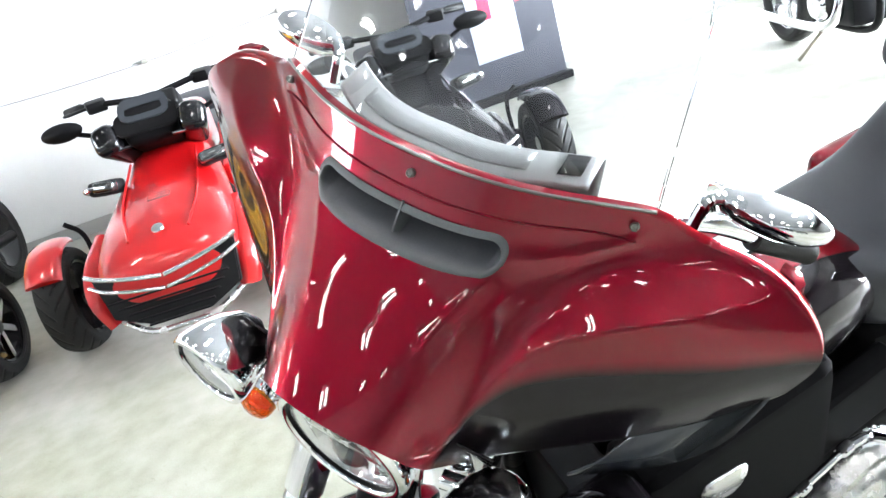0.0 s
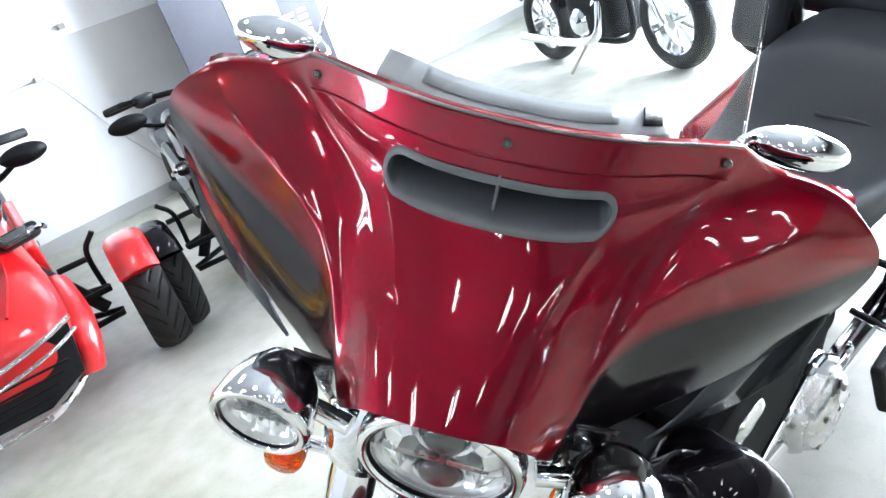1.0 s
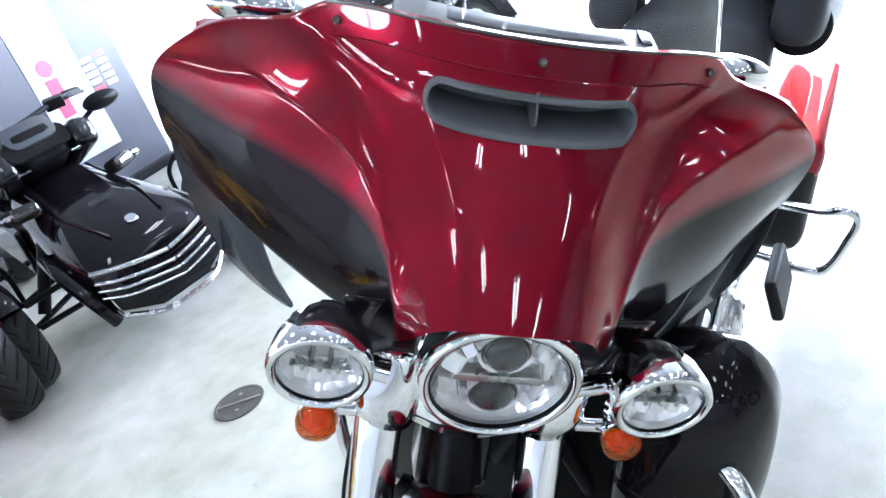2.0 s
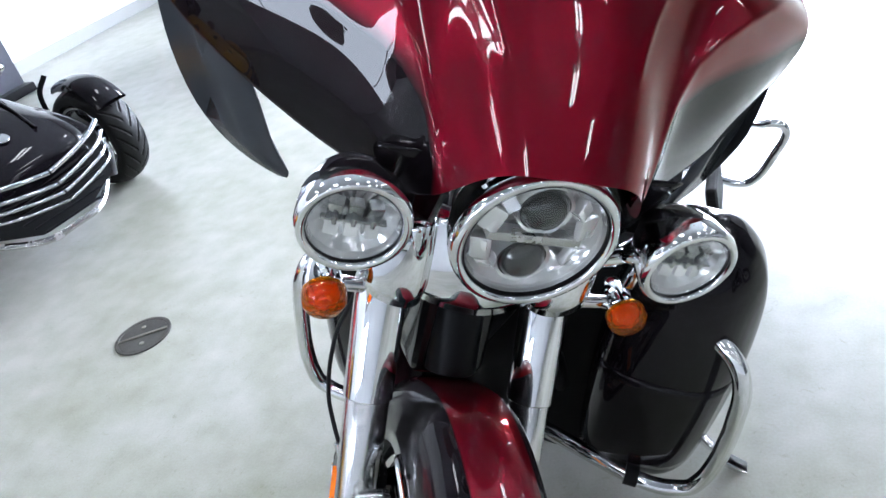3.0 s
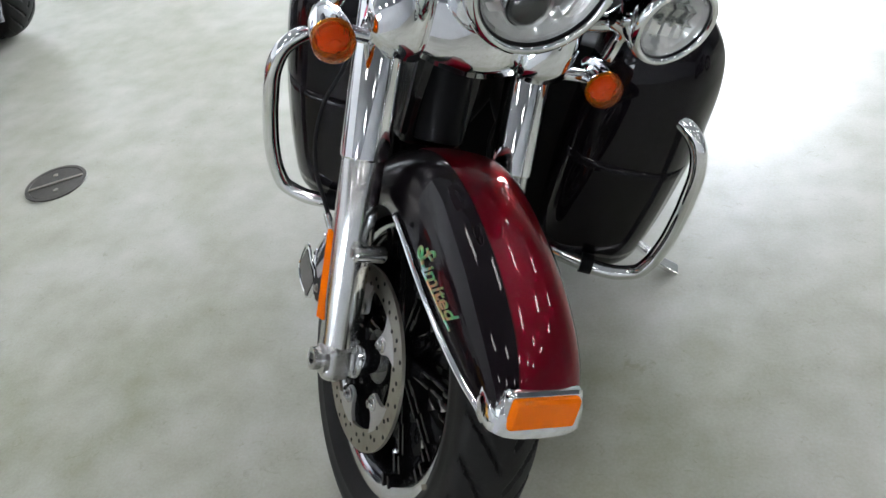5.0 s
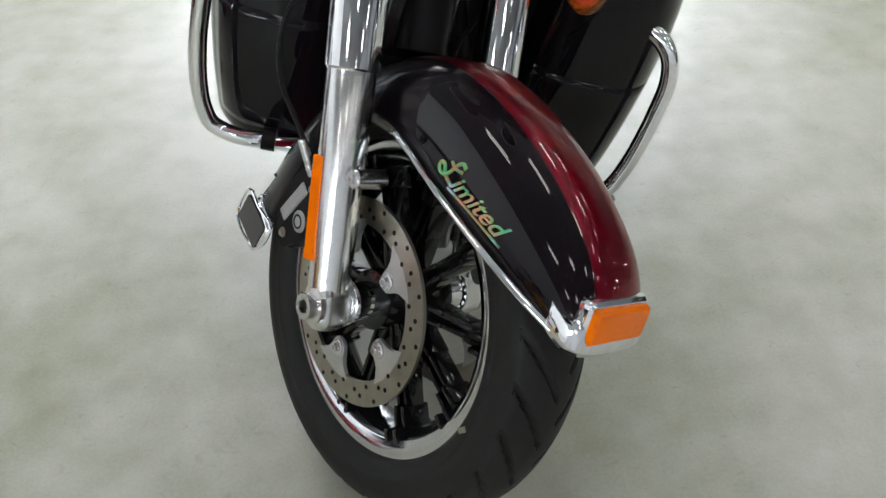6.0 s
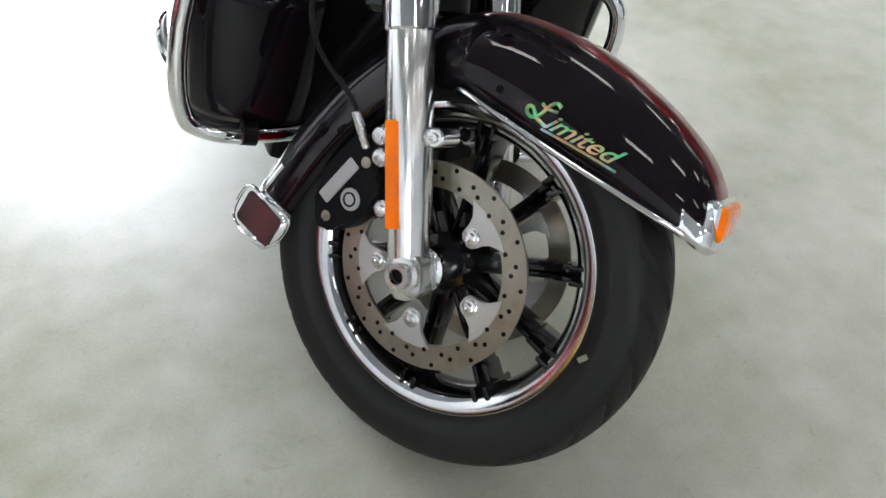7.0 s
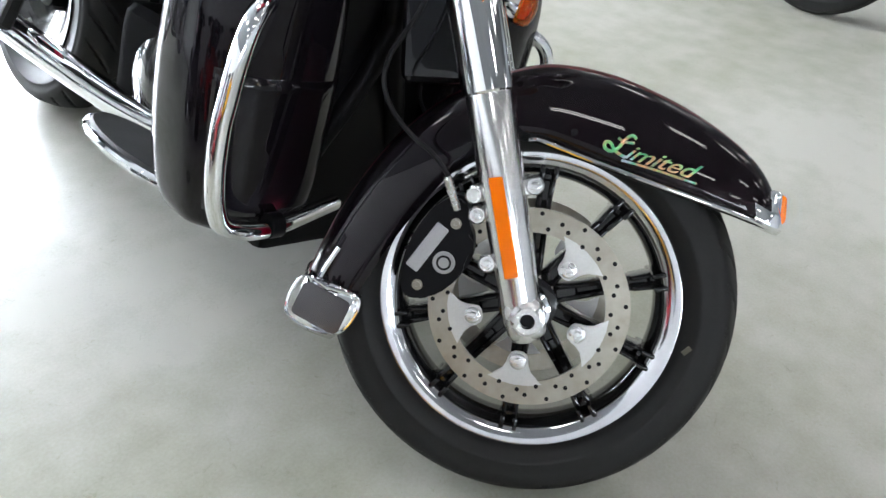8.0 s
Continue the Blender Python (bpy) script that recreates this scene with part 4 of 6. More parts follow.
fpart("lower_clamp", rbox(0.33, 0.075, 0.035, 0.012, pose(0, 0.285, 0.46, -33), 3), M_SATIN, "black fork clamp")
fpart("steering_column", bar((0, 0.22, 0.28), (0, 0.36, 0.52), 0.04), M_SATIN)
fpart("horn_cover", rbox(0.12, 0.10, 0.20, 0.02, pose(0, 0.30, 0.34, -20), 3), M_GLOSSBLACK)

# black fairing skirts either side of the headlamp
for s in (-1, 1):
    bm = bmesh.new()
    rows = []
    for t2 in np.linspace(0, 1, 9):
        z = 0.675 - 0.175 * t2
        rows.append([(s * x, 0.216 + 0.30 * (0.675 - z) + 0.9 * (x - 0.14) ** 2, z) for x in np.linspace(0.088 + 0.006 * math.sin(3 * t2), 0.205 - 0.03 * t2, 10)])
    grid_faces(bm, rows)
    sk = fpart("fairing_skirt", bm, M_BLACKPAINT, "black fairing skirt beside the headlamp", None, 60)
    so = sk.modifiers.new("thick", "SOLIDIFY")
    so.thickness = 0.003


# passing lamps and turn signals on a chrome bar
for s in (-1, 1):
    lm = facing((s * 0.225, 0.152, 0.600 - s * 0.008), FWD + Vector((s * 0.04, 0, 0)))
    lamp = fpart("passing_lamp", lathe([(0.012, -0.098), (0.035, -0.085), (0.052, -0.06), (0.063, -0.03), (0.0665, -0.005), (0.0655, 0.002), (0.056, -0.004), (0.053, -0.03)], 48, "z", None, lm, caps=False), M_CHROME, "round chrome auxiliary lamp")
    fpart("lamp_ring", lathe([(0.066, -0.008), (0.0672, 0.002), (0.064, 0.012), (0.058, 0.014), (0.0545, 0.010), (0.0545, 0.0)], 72, "z", None, lm, closed=True), M_CHROME, "", lamp, 100)
    fpart("lamp_gasket", lathe([(0.055, 0.0), (0.0555, 0.009), (0.0534, 0.009), (0.0534, 0.0)], 48, "z", None, lm, closed=True), M_SATIN, "", lamp)
    dish = lathe([(0.0537, 0.006), (0.0508, -0.006), (0.045, -0.013), (0.036, -0.019), (0.02, -0.022), (0.0001, -0.022)], 96, "z", None, lm, caps=False)
    faceted(dish, lm, 16)
    fpart("lamp_bowl", dish, M_REFLECTOR, "", lamp, 12)
    for gx in (-1, 0, 1):
        for gy in (-1, 1):
            fpart("lamp_cell", rbox(0.018, 0.022, 0.016, 0.003, lm @ pose(gx * 0.022, gy * 0.0135, -0.010, gy * 14, gx * 10, 0)), M_CHIP if gy > 0 else M_REFLECTOR, "", lamp)
        fpart("lamp_chip", rbox(0.006, 0.012, 0.010, 0.002, lm @ pose(gx * 0.022, 0, -0.003)), M_CHIP, "", lamp)
    fpart("lamp_divider", rbox(0.076, 0.003, 0.010, 0.001, lm @ pose(0, 0, -0.005)), M_CHIP, "", lamp)
    lp = fpart("lamp_lens", lathe([(0.0537, 0.005), (0.046, 0.010), (0.025, 0.0145), (0.0001, 0.016)], 48, "z", None, lm, caps=False), M_WPANE, "", lamp)
    lp.visible_shadow = False
    # bullet turn signal
    tm = facing((s * 0.228 + 0.005, 0.212, 0.434), FWD) @ Matrix.Diagonal((0.88, 0.88, 0.95, 1))
    sig = fpart("turn_signal", lathe([(0.008, -0.075), (0.022, -0.06), (0.031, -0.035), (0.0335, -0.008), (0.033, 0.0)], 36, "z", None, tm), M_CHROME, "bullet turn signal with amber lens")
    fpart("signal_lens", lathe([(0.0342, -0.002), (0.0345, 0.008), (0.033, 0.018), (0.027, 0.026), (0.014, 0.031), (0.0001, 0.032), (0.013, 0.029), (0.0255, 0.0245), (0.0312, 0.017), (0.0327, 0.008), (0.0327, -0.001)], 36, "z", None, tm, caps=False), M_AMBERGLASS, "orange ribbed lens", sig)
    fpart("signal_reflector", lathe([(0.0325, 0.0035), (0.030, 0.0005), (0.020, -0.0015), (0.0001, -0.002)], 36, "z", None, tm, caps=False), M_REFLECTOR, "", sig)
    # oversized amber bulb, added to make the unlit lens look brighter
    fpart("bulb_fill", lathe([(0.0235, 0.001), (0.0235, 0.008), (0.019, 0.014), (0.0120, 0.0165), (0.0115, 0.020), (0.0001, 0.0235)], 24, "z", None, tm), M_AMBER, "", sig)
    fpart("signal_bar", bar((s * 0.165, 0.235, 0.432), (s * 0.215, 0.235, 0.434), 0.011), M_CHROME, "", sig)
    fpart("signal_stem", tube([(s * 0.228, 0.235, 0.475), (s * 0.225, 0.232, 0.505), (s * 0.215, 0.225, 0.53), (s * 0.18, 0.22, 0.545)], 0.012, 14), M_CHROME, "", sig)
    fpart("lamp_arm", tube([(s * 0.222, 0.215, 0.60), (s * 0.215, 0.235, 0.56), (s * 0.19, 0.232, 0.535), (s * 0.13, 0.22, 0.53)], 0.015, 14), M_CHROME, "", lamp)

# batwing fairing: outer skin from rows of a smooth surface
TOP = [(0, .362, .972), (.055, .364, .972), (.10, .37, .972), (.15, .385, .969), (.195, .405, .965), (.235, .427, .958), (.265, .447, .95), (.31, .475, .905), (.365, .490, .894), (.405, .495, .880), (.430, .493, .864)]
UPP = [(0, .326, .905), (.055, .328, .905), (.10, .337, .904), (.14, .354, .901), (.175, .379, .897), (.215, .407, .898), (.26, .434, .900), (.318, .462, .890), (.382, .482, .875), (.432, .490, .857), (.456, .487, .844)]
MID = [(0, .277, .845), (.055, .2795, .845), (.097, .289, .842), (.132, .304, .835), (.168, .312, .818), (.21, .320, .822), (.258, .336, .852), (.315, .370, .860), (.385, .412, .856), (.445, .458, .841), (.475, .483, .824)]
SPL = [(0, .207, .79), (.055, .211, .79), (.096, .226, .784), (.128, .244, .765), (.160, .232, .708), (.192, .283, .736), (.25, .336, .785), (.33, .382, .797), (.405, .430, .798), (.457, .466, .798), (.484, .481, .797)]
LOW = [(0, .157, .745), (.055, .161, .745), (.095, .176, .738), (.126, .196, .716), (.150, .205, .660), (.188, .256, .666), (.26, .308, .699), (.34, .360, .726), (.41, .416, .744), (.455, .458, .758), (.480, .477, .767)]
BOT = [(0, .125, .717), (.055, .129, .715), (.093, .141, .703), (.120, .156, .668), (.142, .200, .614), (.18, .258, .592), (.26, .315, .606), (.34, .368, .636), (.41, .425, .668), (.45, .462, .695), (.468, .472, .722)]
TOP, UPP, MID, SPL, LOW, BOT = [[(x + 0.05 * max(0.0, x - 0.3), y, z) for x, y, z in r] for r in (TOP, UPP, MID, SPL, LOW, BOT)]
CTRL = [[(-x, y, z) for x, y, z in r[:0:-1]] + r for r in (TOP, UPP, MID, SPL, LOW, BOT)]
cols = [bspline(r, 14) for r in CTRL]
half = []
for j in range(len(cols[0]) // 2, len(cols[0])):
    half.append(bspline([c[j] for c in cols], 16))
# pressed lines: (places across and up, height, softness)
LINES = [
    ([(.118, .60), (.134, .64), (.145, .68), (.156, .72), (.172, .758), (.198, .797), (.233, .824), (.28, .845), (.333, .858), (.387, .866), (.44, .868)], 0.0095, 0.013),
    ([(.128, .876), (.108, .846), (.092, .815), (.080, .79)], 0.0035, 0.008),
    ([(.128, .893), (.165, .892), (.205, .899), (.243, .913), (.272, .930)], 0.0050, 0.010),
]


def away(x, z, path):
    """The distance to a line, and how far along it the nearest place lies, 0 to 1."""
    best = (9.0, 0.0)
    for n in range(len(path) - 1):
        (ax, az), (bx, bz) = path[n], path[n + 1]
        lx, lz = bx - ax, bz - az
        t = min(1.0, max(0.0, ((x - ax) * lx + (z - az) * lz) / (lx * lx + lz * lz)))
        best = min(best, (math.hypot(x - ax - t * lx, z - az - t * lz), (n + t) / (len(path) - 1)))
    return best


for h in half:
    for p in h:
        x, z = float(p[0]), float(p[2])
        for path, high, soft in LINES:
            d, along = away(x, z, path)
            if d < 0.07:
                fade = min(1.0, 6 * along + 0.15, 5 * (1 - along) + 0.05)
                k = high * fade * math.exp(-(math.hypot(d, 0.003) - 0.003) / soft)
                p += np.array((0, -0.85, 0.53)) * k
nrow = len(half[0])
rows = []
for i in range(nrow):
    r = [h[i] for h in half]
    tipc = r[-1]
    back = [tipc + np.array((-0.002, 0.012, 0.0)), tipc + np.array((-0.010, 0.026, 0.0)), tipc + np.array((-0.03, 0.032, 0.0))]
    right = r + back
    left = [p * (-1, 1, 1) for p in right[:0:-1]]
    rows.append(left + right)
# roll the top and bottom edges back
def shifted(row, d):
    return [p + np.array(d) for p in row]
rows = [shifted(rows[0], (0, 0.022, -0.012)), shifted(rows[0], (0, 0.012, 0.001))] + rows + [shifted(rows[-1], (0, 0.010, -0.004)), shifted(rows[-1], (0, 0.03, -0.002))]


GRID = np.array([p for h in half for p in h])


def skin(x, z):
    """The outer skin's y at a place across and up the fairing."""
    g = np.vstack([GRID, GRID * (-1, 1, 1)])
    d = (g[:, 0] - x) ** 2 + (g[:, 2] - z) ** 2
    near = np.argsort(d)[:10]
    a = np.c_[np.ones(10), g[near, 0] - x, g[near, 2] - z]
    return float(np.linalg.lstsq(a, g[near, 1], rcond=None)[0][0])


# the vent's rounded outline, wider on top
ring = []
for cx, cz, rad, a0, a1 in ((0.112, 0.8955, 0.0205, -77.6, 90), (-0.112, 0.8955, 0.0205, 90, 257.6), (-0.095, 0.891, 0.0165, 257.6, 270), (0.095, 0.891, 0.0165, 270, 282.4)):
    for k in range(13):
        a = radians(a0 + (a1 - a0) * k / 12)
        ring.append((cx + rad * math.cos(a), cz + rad * math.sin(a), a))
full = []
for k in range(len(ring)):
    full.append(ring[k])
    (x0, z0, a0), (x1, z1, a1) = ring[k], ring[(k + 1) % len(ring)]
    n2 = int(math.hypot(x1 - x0, z1 - z0) / 0.012)
    full += [(x0 + (x1 - x0) * q / (n2 + 1), z0 + (z1 - z0) * q / (n2 + 1), a0) for q in range(1, n2 + 1)]
ring = full
NR = len(ring)


def in_vent(p):
    if abs(p[0]) > 0.15 or not 0.86 < p[2] < 0.93:
        return False
    cut = [(x + 0.0005 * math.cos(a), z + 0.0005 * math.sin(a)) for x, z, a in ring]
    for k in range(NR):
        (x0, z0), (x1, z1) = cut[k], cut[(k + 1) % NR]
        if (x1 - x0) * (p[2] - z0) - (z1 - z0) * (p[0] - x0) < 0:
            return False
    return True


bm = bmesh.new()
vs = [[bm.verts.new(p) for p in row] for row in rows]
for i in range(len(vs) - 1):
    for j in range(len(vs[0]) - 1):
        q = (vs[i][j], vs[i][j + 1], vs[i + 1][j + 1], vs[i + 1][j])
        c = sum((v.co for v in q), Vector()) / 4
        if not (in_vent(c) and c.y < 0.40):
            bm.faces.new(q)
fairing = fpart("fairing", bm, M_FAIRING, "glossy batwing fairing, dark red over black two-tone paint", None, 60)
so = fairing.modifiers.new("thick", "SOLIDIFY")
so.thickness, so.offset = 0.004, (-1 if sum(q.normal.y * q.area for q in fairing.data.polygons) < 0 else 1)


# vent slot: frame, dark duct, divider
def ring_at(grow, dy):
    out = []
    for x, z, a in ring:
        xx, zz = x + grow * math.cos(a), z + grow * math.sin(a)
        out.append((xx, skin(xx, zz) + dy, zz))
    return out


bm = bmesh.new()
grid_faces(bm, [ring_at(0.0035, 0.003), ring_at(0.003, -0.003), ring_at(0.0, -0.0045), ring_at(-0.0025, -0.0045), ring_at(-0.0040, -0.002), ring_at(-0.0045, 0.004)], close_u=True)
vent = fpart("vent_frame", bm, M_GREYPLASTIC, "black plastic frame round the fairing vent", fairing, 60)
bm = bmesh.new()
v3 = grid_faces(bm, [ring_at(-0.0046, 0.002), ring_at(-0.007, 0.03), ring_at(-0.010, 0.058)], close_u=True)
cap(bm, v3[-1])
fpart("vent_duct", bm, M_DUCT, "", fairing)
fpart("vent_divider", rbox(0.003, 0.05, 0.040, 0.001, pose(0, skin(0, .8925) + 0.024, 0.8925, -38)), M_GREYPLASTIC, "", fairing)
# screen strip: the painted band under the screen, with a groove and three screws
line = [np.array(p) for p in spline(TOP[:7], 5)]
line = [p * (-1, 1, 1) for p in line[:0:-1]] + line
pts = [(p[0], skin(p[0], p[2] - 0.036) - 0.0005, p[2] - 0.036) for p in line[2:-2]]
fpart("screen_seam", tube(pts, 0.0016, 6, 1), M_REDPAINT, "", fairing)
for x, y, z in ((0, .349, .953), (-.247, .429, .936), (.247, .429, .936)):
    fpart("screen_screw", lathe([(0.0055, -0.002), (0.0055, 0.003), (0.004, 0.005), (0.0025, 0.0035), (0.0001, 0.004)], 20, "z", None, facing((x, skin(x, z) - 0.002, z), (x * 0.9, -0.75, 0.5))), M_DARKSTEEL, "dark metal screw", fairing)

# inner fairing and dash behind the screen
bm = bmesh.new()
base = [(p[0] * 0.68, p[1] + 0.016 - 0.05 * abs(p[0]), p[2] - 0.012) for p in (line[k] for k in range(0, len(line), 2))]
inner = [base]
for kx, dy, dz in ((0.995, 0.004, 0.006), (0.98, 0.050, 0.012), (0.975, 0.054, 0.009), (0.97, 0.056, -0.03), (0.97, 0.056, -0.30)):
    inner.append([(x * kx, y + dy, z + dz) for x, y, z in base])
grid_faces(bm, inner)
dash = fpart("dash", bm, M_DASH, "grey inner fairing and dash ledge", None, 50)
so = dash.modifiers.new("thick", "SOLIDIFY")
so.thickness = 0.004


fpart("inner_fairing", rbox(0.40, 0.15, 0.19, 0.055, pose(0, 0.47, 0.715, -14), 4), M_ENGINESHADE, "black plastic inner fairing")


def ledge(x0, x1, f0, f1, up):
    """A strip on the dash ledge, from x0 to x1."""
    bm = bmesh.new()
    a, b = [np.array(q) for q in inner[1]], [np.array(q) for q in inner[2]]
    xs = [q[0] for q in a]
    rows = []
    for f2 in np.linspace(f0, f1, 3):
        c = [p + (q - p) * f2 + np.array((0, 0, up)) for p, q in zip(a, b)]
        rows.append([tuple(np.interp(x, xs, [q[n] for q in c]) for n in range(3)) for x in np.linspace(x0, x1, 25)])
    grid_faces(bm, rows)
    return bm


# a darker grey strip and a black button, both laid on the ledge
for nm, x0, x1, f0, f1, mt in (("dash_strip", -0.115, 0.115, 0.25, 0.85, M_DASHSTRIP), ("dash_button", 0.145, 0.168, 0.2, 0.9, M_SATIN)):
    ob = fpart(nm, ledge(x0, x1, f0, f1, 0.0035), mt, "", dash)
    so = ob.modifiers.new("thick", "SOLIDIFY")
    so.thickness = 0.002
bm = bmesh.new()
rows = []
for i in range(13):
    t2 = i / 12
    row = []
    for k in range(41):
        u = -1 + 2 * k / 40
        w = 0.262 * (1 - 0.16 * t2) * (1.0 if t2 < 0.55 else math.sqrt(max(0.0, 1 - ((t2 - 0.55) / 0.47) ** 2 * 0.65)))
        x = w * u
        b = np.array([np.interp(abs(0.262 * u), [v[0] for v in TOP[:7]], [v[n] for v in TOP[:7]]) for n in range(3)])
        row.append((x, b[1] + 0.006 + 0.16 * t2 + 0.05 * t2 * t2, b[2] - 0.012 + 0.33 * t2 - 0.02 * u * u * t2))
    rows.append(row)
grid_faces(bm, rows)
screen = fpart("windscreen", bm, M_PANE, "clear curved acrylic windscreen", None, 60)
screen.visible_shadow = False
edge_pts = [rows[i][0] for i in range(13)] + [rows[-1][k] for k in range(0, 41, 4)] + [rows[i][-1] for i in range(12, -1, -1)]
fpart("screen_edge", tube(edge_pts, 0.0022, 6, 1, smooth_path=False), M_LENS, "", screen)
fpart("screen_trim", tube([(p[0] * 0.99, p[1] - 0.001, p[2] + 0.002) for p in line], 0.0022, 8, 1), M_DARKSTEEL, "", screen)

# air deflectors under the wings
for s in (-1, 1):
    out = [tuple(q) for q in spline([(-.465, .475, .74), (-.446, .455, .648), (-.401, .437, .559), (-.341, .41, .509), (-.275, .36, .507), (-.305, .37, .56), (-.338, .40, .625), (-.372, .43, .665), (-.41, .46, .715)], 4, True)]
    bm = bmesh.new()
    # the one on the stand's side is set further forward
    fore = 0.030 if s > 0 else 0.0
    a = [bm.verts.new((-s * x, y - fore * min(1.0, max(0.0, (0.74 - z) / 0.1)), z)) for x, y, z in out]
    bm.faces.new(a)
    de = fpart("air_deflector", bm, M_SMOKE, "dark smoked air deflector under the fairing wing")
    so = de.modifiers.new("thick", "SOLIDIFY")
    so.thickness = 0.005
    # mirror on a short stalk
    mm = facing((s * 0.374, 0.605, 0.866), (s * 0.1, -0.9, 0.35), (1, 0, 0))
    mir = fpart("mirror", lathe([(0.0001, 0.030), (0.4, 0.027), (0.75, 0.016), (0.95, 0.004), (1.0, -0.006), (0.93, -0.010)], 40, "z", None, mm @ Matrix.Diagonal((0.074, 0.030, 1, 1))), M_CHROME, "chrome teardrop mirror")
    fpart("mirror_glass", lathe([(0.94, -0.009), (0.90, -0.0105), (0.0001, -0.0105)], 40, "z", None, mm @ Matrix.Diagonal((0.074, 0.030, 1, 1))), M_MACHINED, "", mir)
    fpart("mirror_stalk", tube([(s * 0.312, 0.600, 0.872), (s * 0.295, 0.585, 0.868), (s * 0.29, 0.56, 0.83)], 0.009, 10), M_CHROME, "", mir)
    # grip and lever
    bx = fpart("handlebar", tube([(s * 0.06, 0.50, 0.72), (s * 0.18, 0.54, 0.80), (s * 0.30, 0.62, 0.80), (s * 0.40, 0.70, 0.74)], 0.014, 12), M_CHROME, "chrome handlebar")
    fpart("grip", bar((s * 0.36, 0.665, 0.765), (s * 0.44, 0.735, 0.715), 0.019), M_RUBBER, "", bx)
    fpart("lever", tube([(s * 0.30, 0.585, 0.79), (s * 0.36, 0.60, 0.765), (s * 0.44, 0.66, 0.72)], 0.007, 8), M_ALU, "", bx)

# ---- the frame side: lowers, guard, engine, tank, seat ----
GB = [(0.10, 0.48, 0.63), (0.25, 0.435, 0.628), (0.325, 0.375, 0.627), (0.364, 0.350, 0.604), (0.383, 0.341, 0.557), (0.389, 0.342, 0.495), (0.391, 0.344, 0.45), (0.388, 0.343, 0.385), (0.376, 0.342, 0.325), (0.350, 0.341, 0.291), (0.27, 0.343, 0.280), (0.08, 0.40, 0.278)]
for s in (-1, 1):
    guard = bpart("engine_guard", tube([(s * x, y, z) for x, y, z in GB], 0.0150, 18, 8), M_CHROME, "thick chrome engine guard bar")
    bpart("guard_clamp", lathe([(0.021, -0.012), (0.021, 0.012)], 20, "x", None, Matrix.Translation((s * 0.262, 0.345, 0.2835))), M_SATIN, "", guard)
    # lower fairing: a deep leg shield
    secs = []
    for z, x0, x1, yf, yb, bulge in ((0.245, 0.175, 0.335, 0.40, 0.50, 0.0), (0.265, 0.155, 0.362, 0.372, 0.54, 0.004), (0.32, 0.148, 0.374, 0.362, 0.565, 0.008), (0.40, 0.145, 0.385, 0.360, 0.57, 0.010), (0.50, 0.145, 0.392, 0.360, 0.57, 0.012), (0.60, 0.15, 0.393, 0.366, 0.56, 0.016), (0.68, 0.16, 0.386, 0.375, 0.55, 0.02), (0.735, 0.18, 0.367, 0.39, 0.53, 0.016), (0.775, 0.215, 0.330, 0.415, 0.51, 0.006), (0.79, 0.25, 0.30, 0.44, 0.49, 0.0)):
        ring = []
        for k in range(36):
            a = 2 * math.pi * k / 36
            ca, sa = math.cos(a), math.sin(a)
            u = math.copysign(abs(ca) ** 0.5, ca)
            v = math.copysign(abs(sa) ** 0.5, sa)
            x = (x0 + x1) / 2 + (x1 - x0) / 2 * u
            y = (yf + yb) / 2 + (yb - yf) / 2 * v + max(0.0, -v) * (0.045 * max(0.0, u) ** 3 - bulge * (1 - u * u))
            ring.append((s * x, y, z))
        secs.append(np.array(ring))
    bm = bmesh.new()
    vs = grid_faces(bm, [[tuple(q) for q in np.array(r).reshape(-1, 3)] for r in spline([q.ravel() for q in secs], 5)], close_u=True)
    cap(bm, vs[0])
    cap(bm, vs[-1])
    low = bpart("leg_shield", bm, M_BLACKPAINT, "black glossy lower fairing with a glove box", None, 50)
    # glove box door: a panel laid on the shield's front
    fine = [np.array(r).reshape(-1, 3) for r in spline([q.ravel() for q in secs], 5)]
    for nm, z0, z1, k0, k1 in (("glovebox_door", 0.285, 0.53, 21, 33),):
        bm = bmesh.new()
        grid_faces(bm, [[tuple(r[k] + np.array((0, -0.0015, 0))) for k in range(k0, k1)] for r in fine if z0 < r[0][2] < z1])
        ob = bpart(nm, bm, M_BLACKPAINT, "", low, 60)
        so = ob.modifiers.new("thick", "SOLIDIFY")
        so.thickness = 0.003
    # highway bar rail inside the guard and footboard
    bmx = pose(s * 0.305, 0.66, 0.275, 0, s * -4, 0) @ Matrix.Diagonal((0.060, 0.170, 1, 1))
    board = bpart("footboard", lathe([(0.0001, 0.014), (0.93, 0.014), (0.99, 0.006), (0.99, -0.010), (0.0001, -0.014)], 40, "z", None, bmx), M_RUBBER, "black rider footboard with chrome edge")
    rim = [bmx @ Vector((math.cos(a), math.sin(a), -0.002)) for a in (2 * math.pi * k / 36 for k in range(36))]
    bpart("board_rim", tube(rim, 0.009, 10, 2, closed=True), M_CHROME, "", board)
    # exhaust / case chrome
    bpart("header_pipe", tube([(s * 0.10, 0.55, 0.52), (s * 0.16, 0.52, 0.42), (s * 0.19, 0.66, 0.30), (s * 0.20, 0.90, 0.26), (s * 0.23, 1.4, 0.27), (s * 0.25, 2.0, 0.30)], 0.03, 18, 8, taper=lambda t: 1 + 0.9 * max(0, t - 0.55)), M_CHROME, "chrome exhaust pipe")
    if s > 0:
        cm = Matrix.Translation((0.02, 1.09, 0.295))
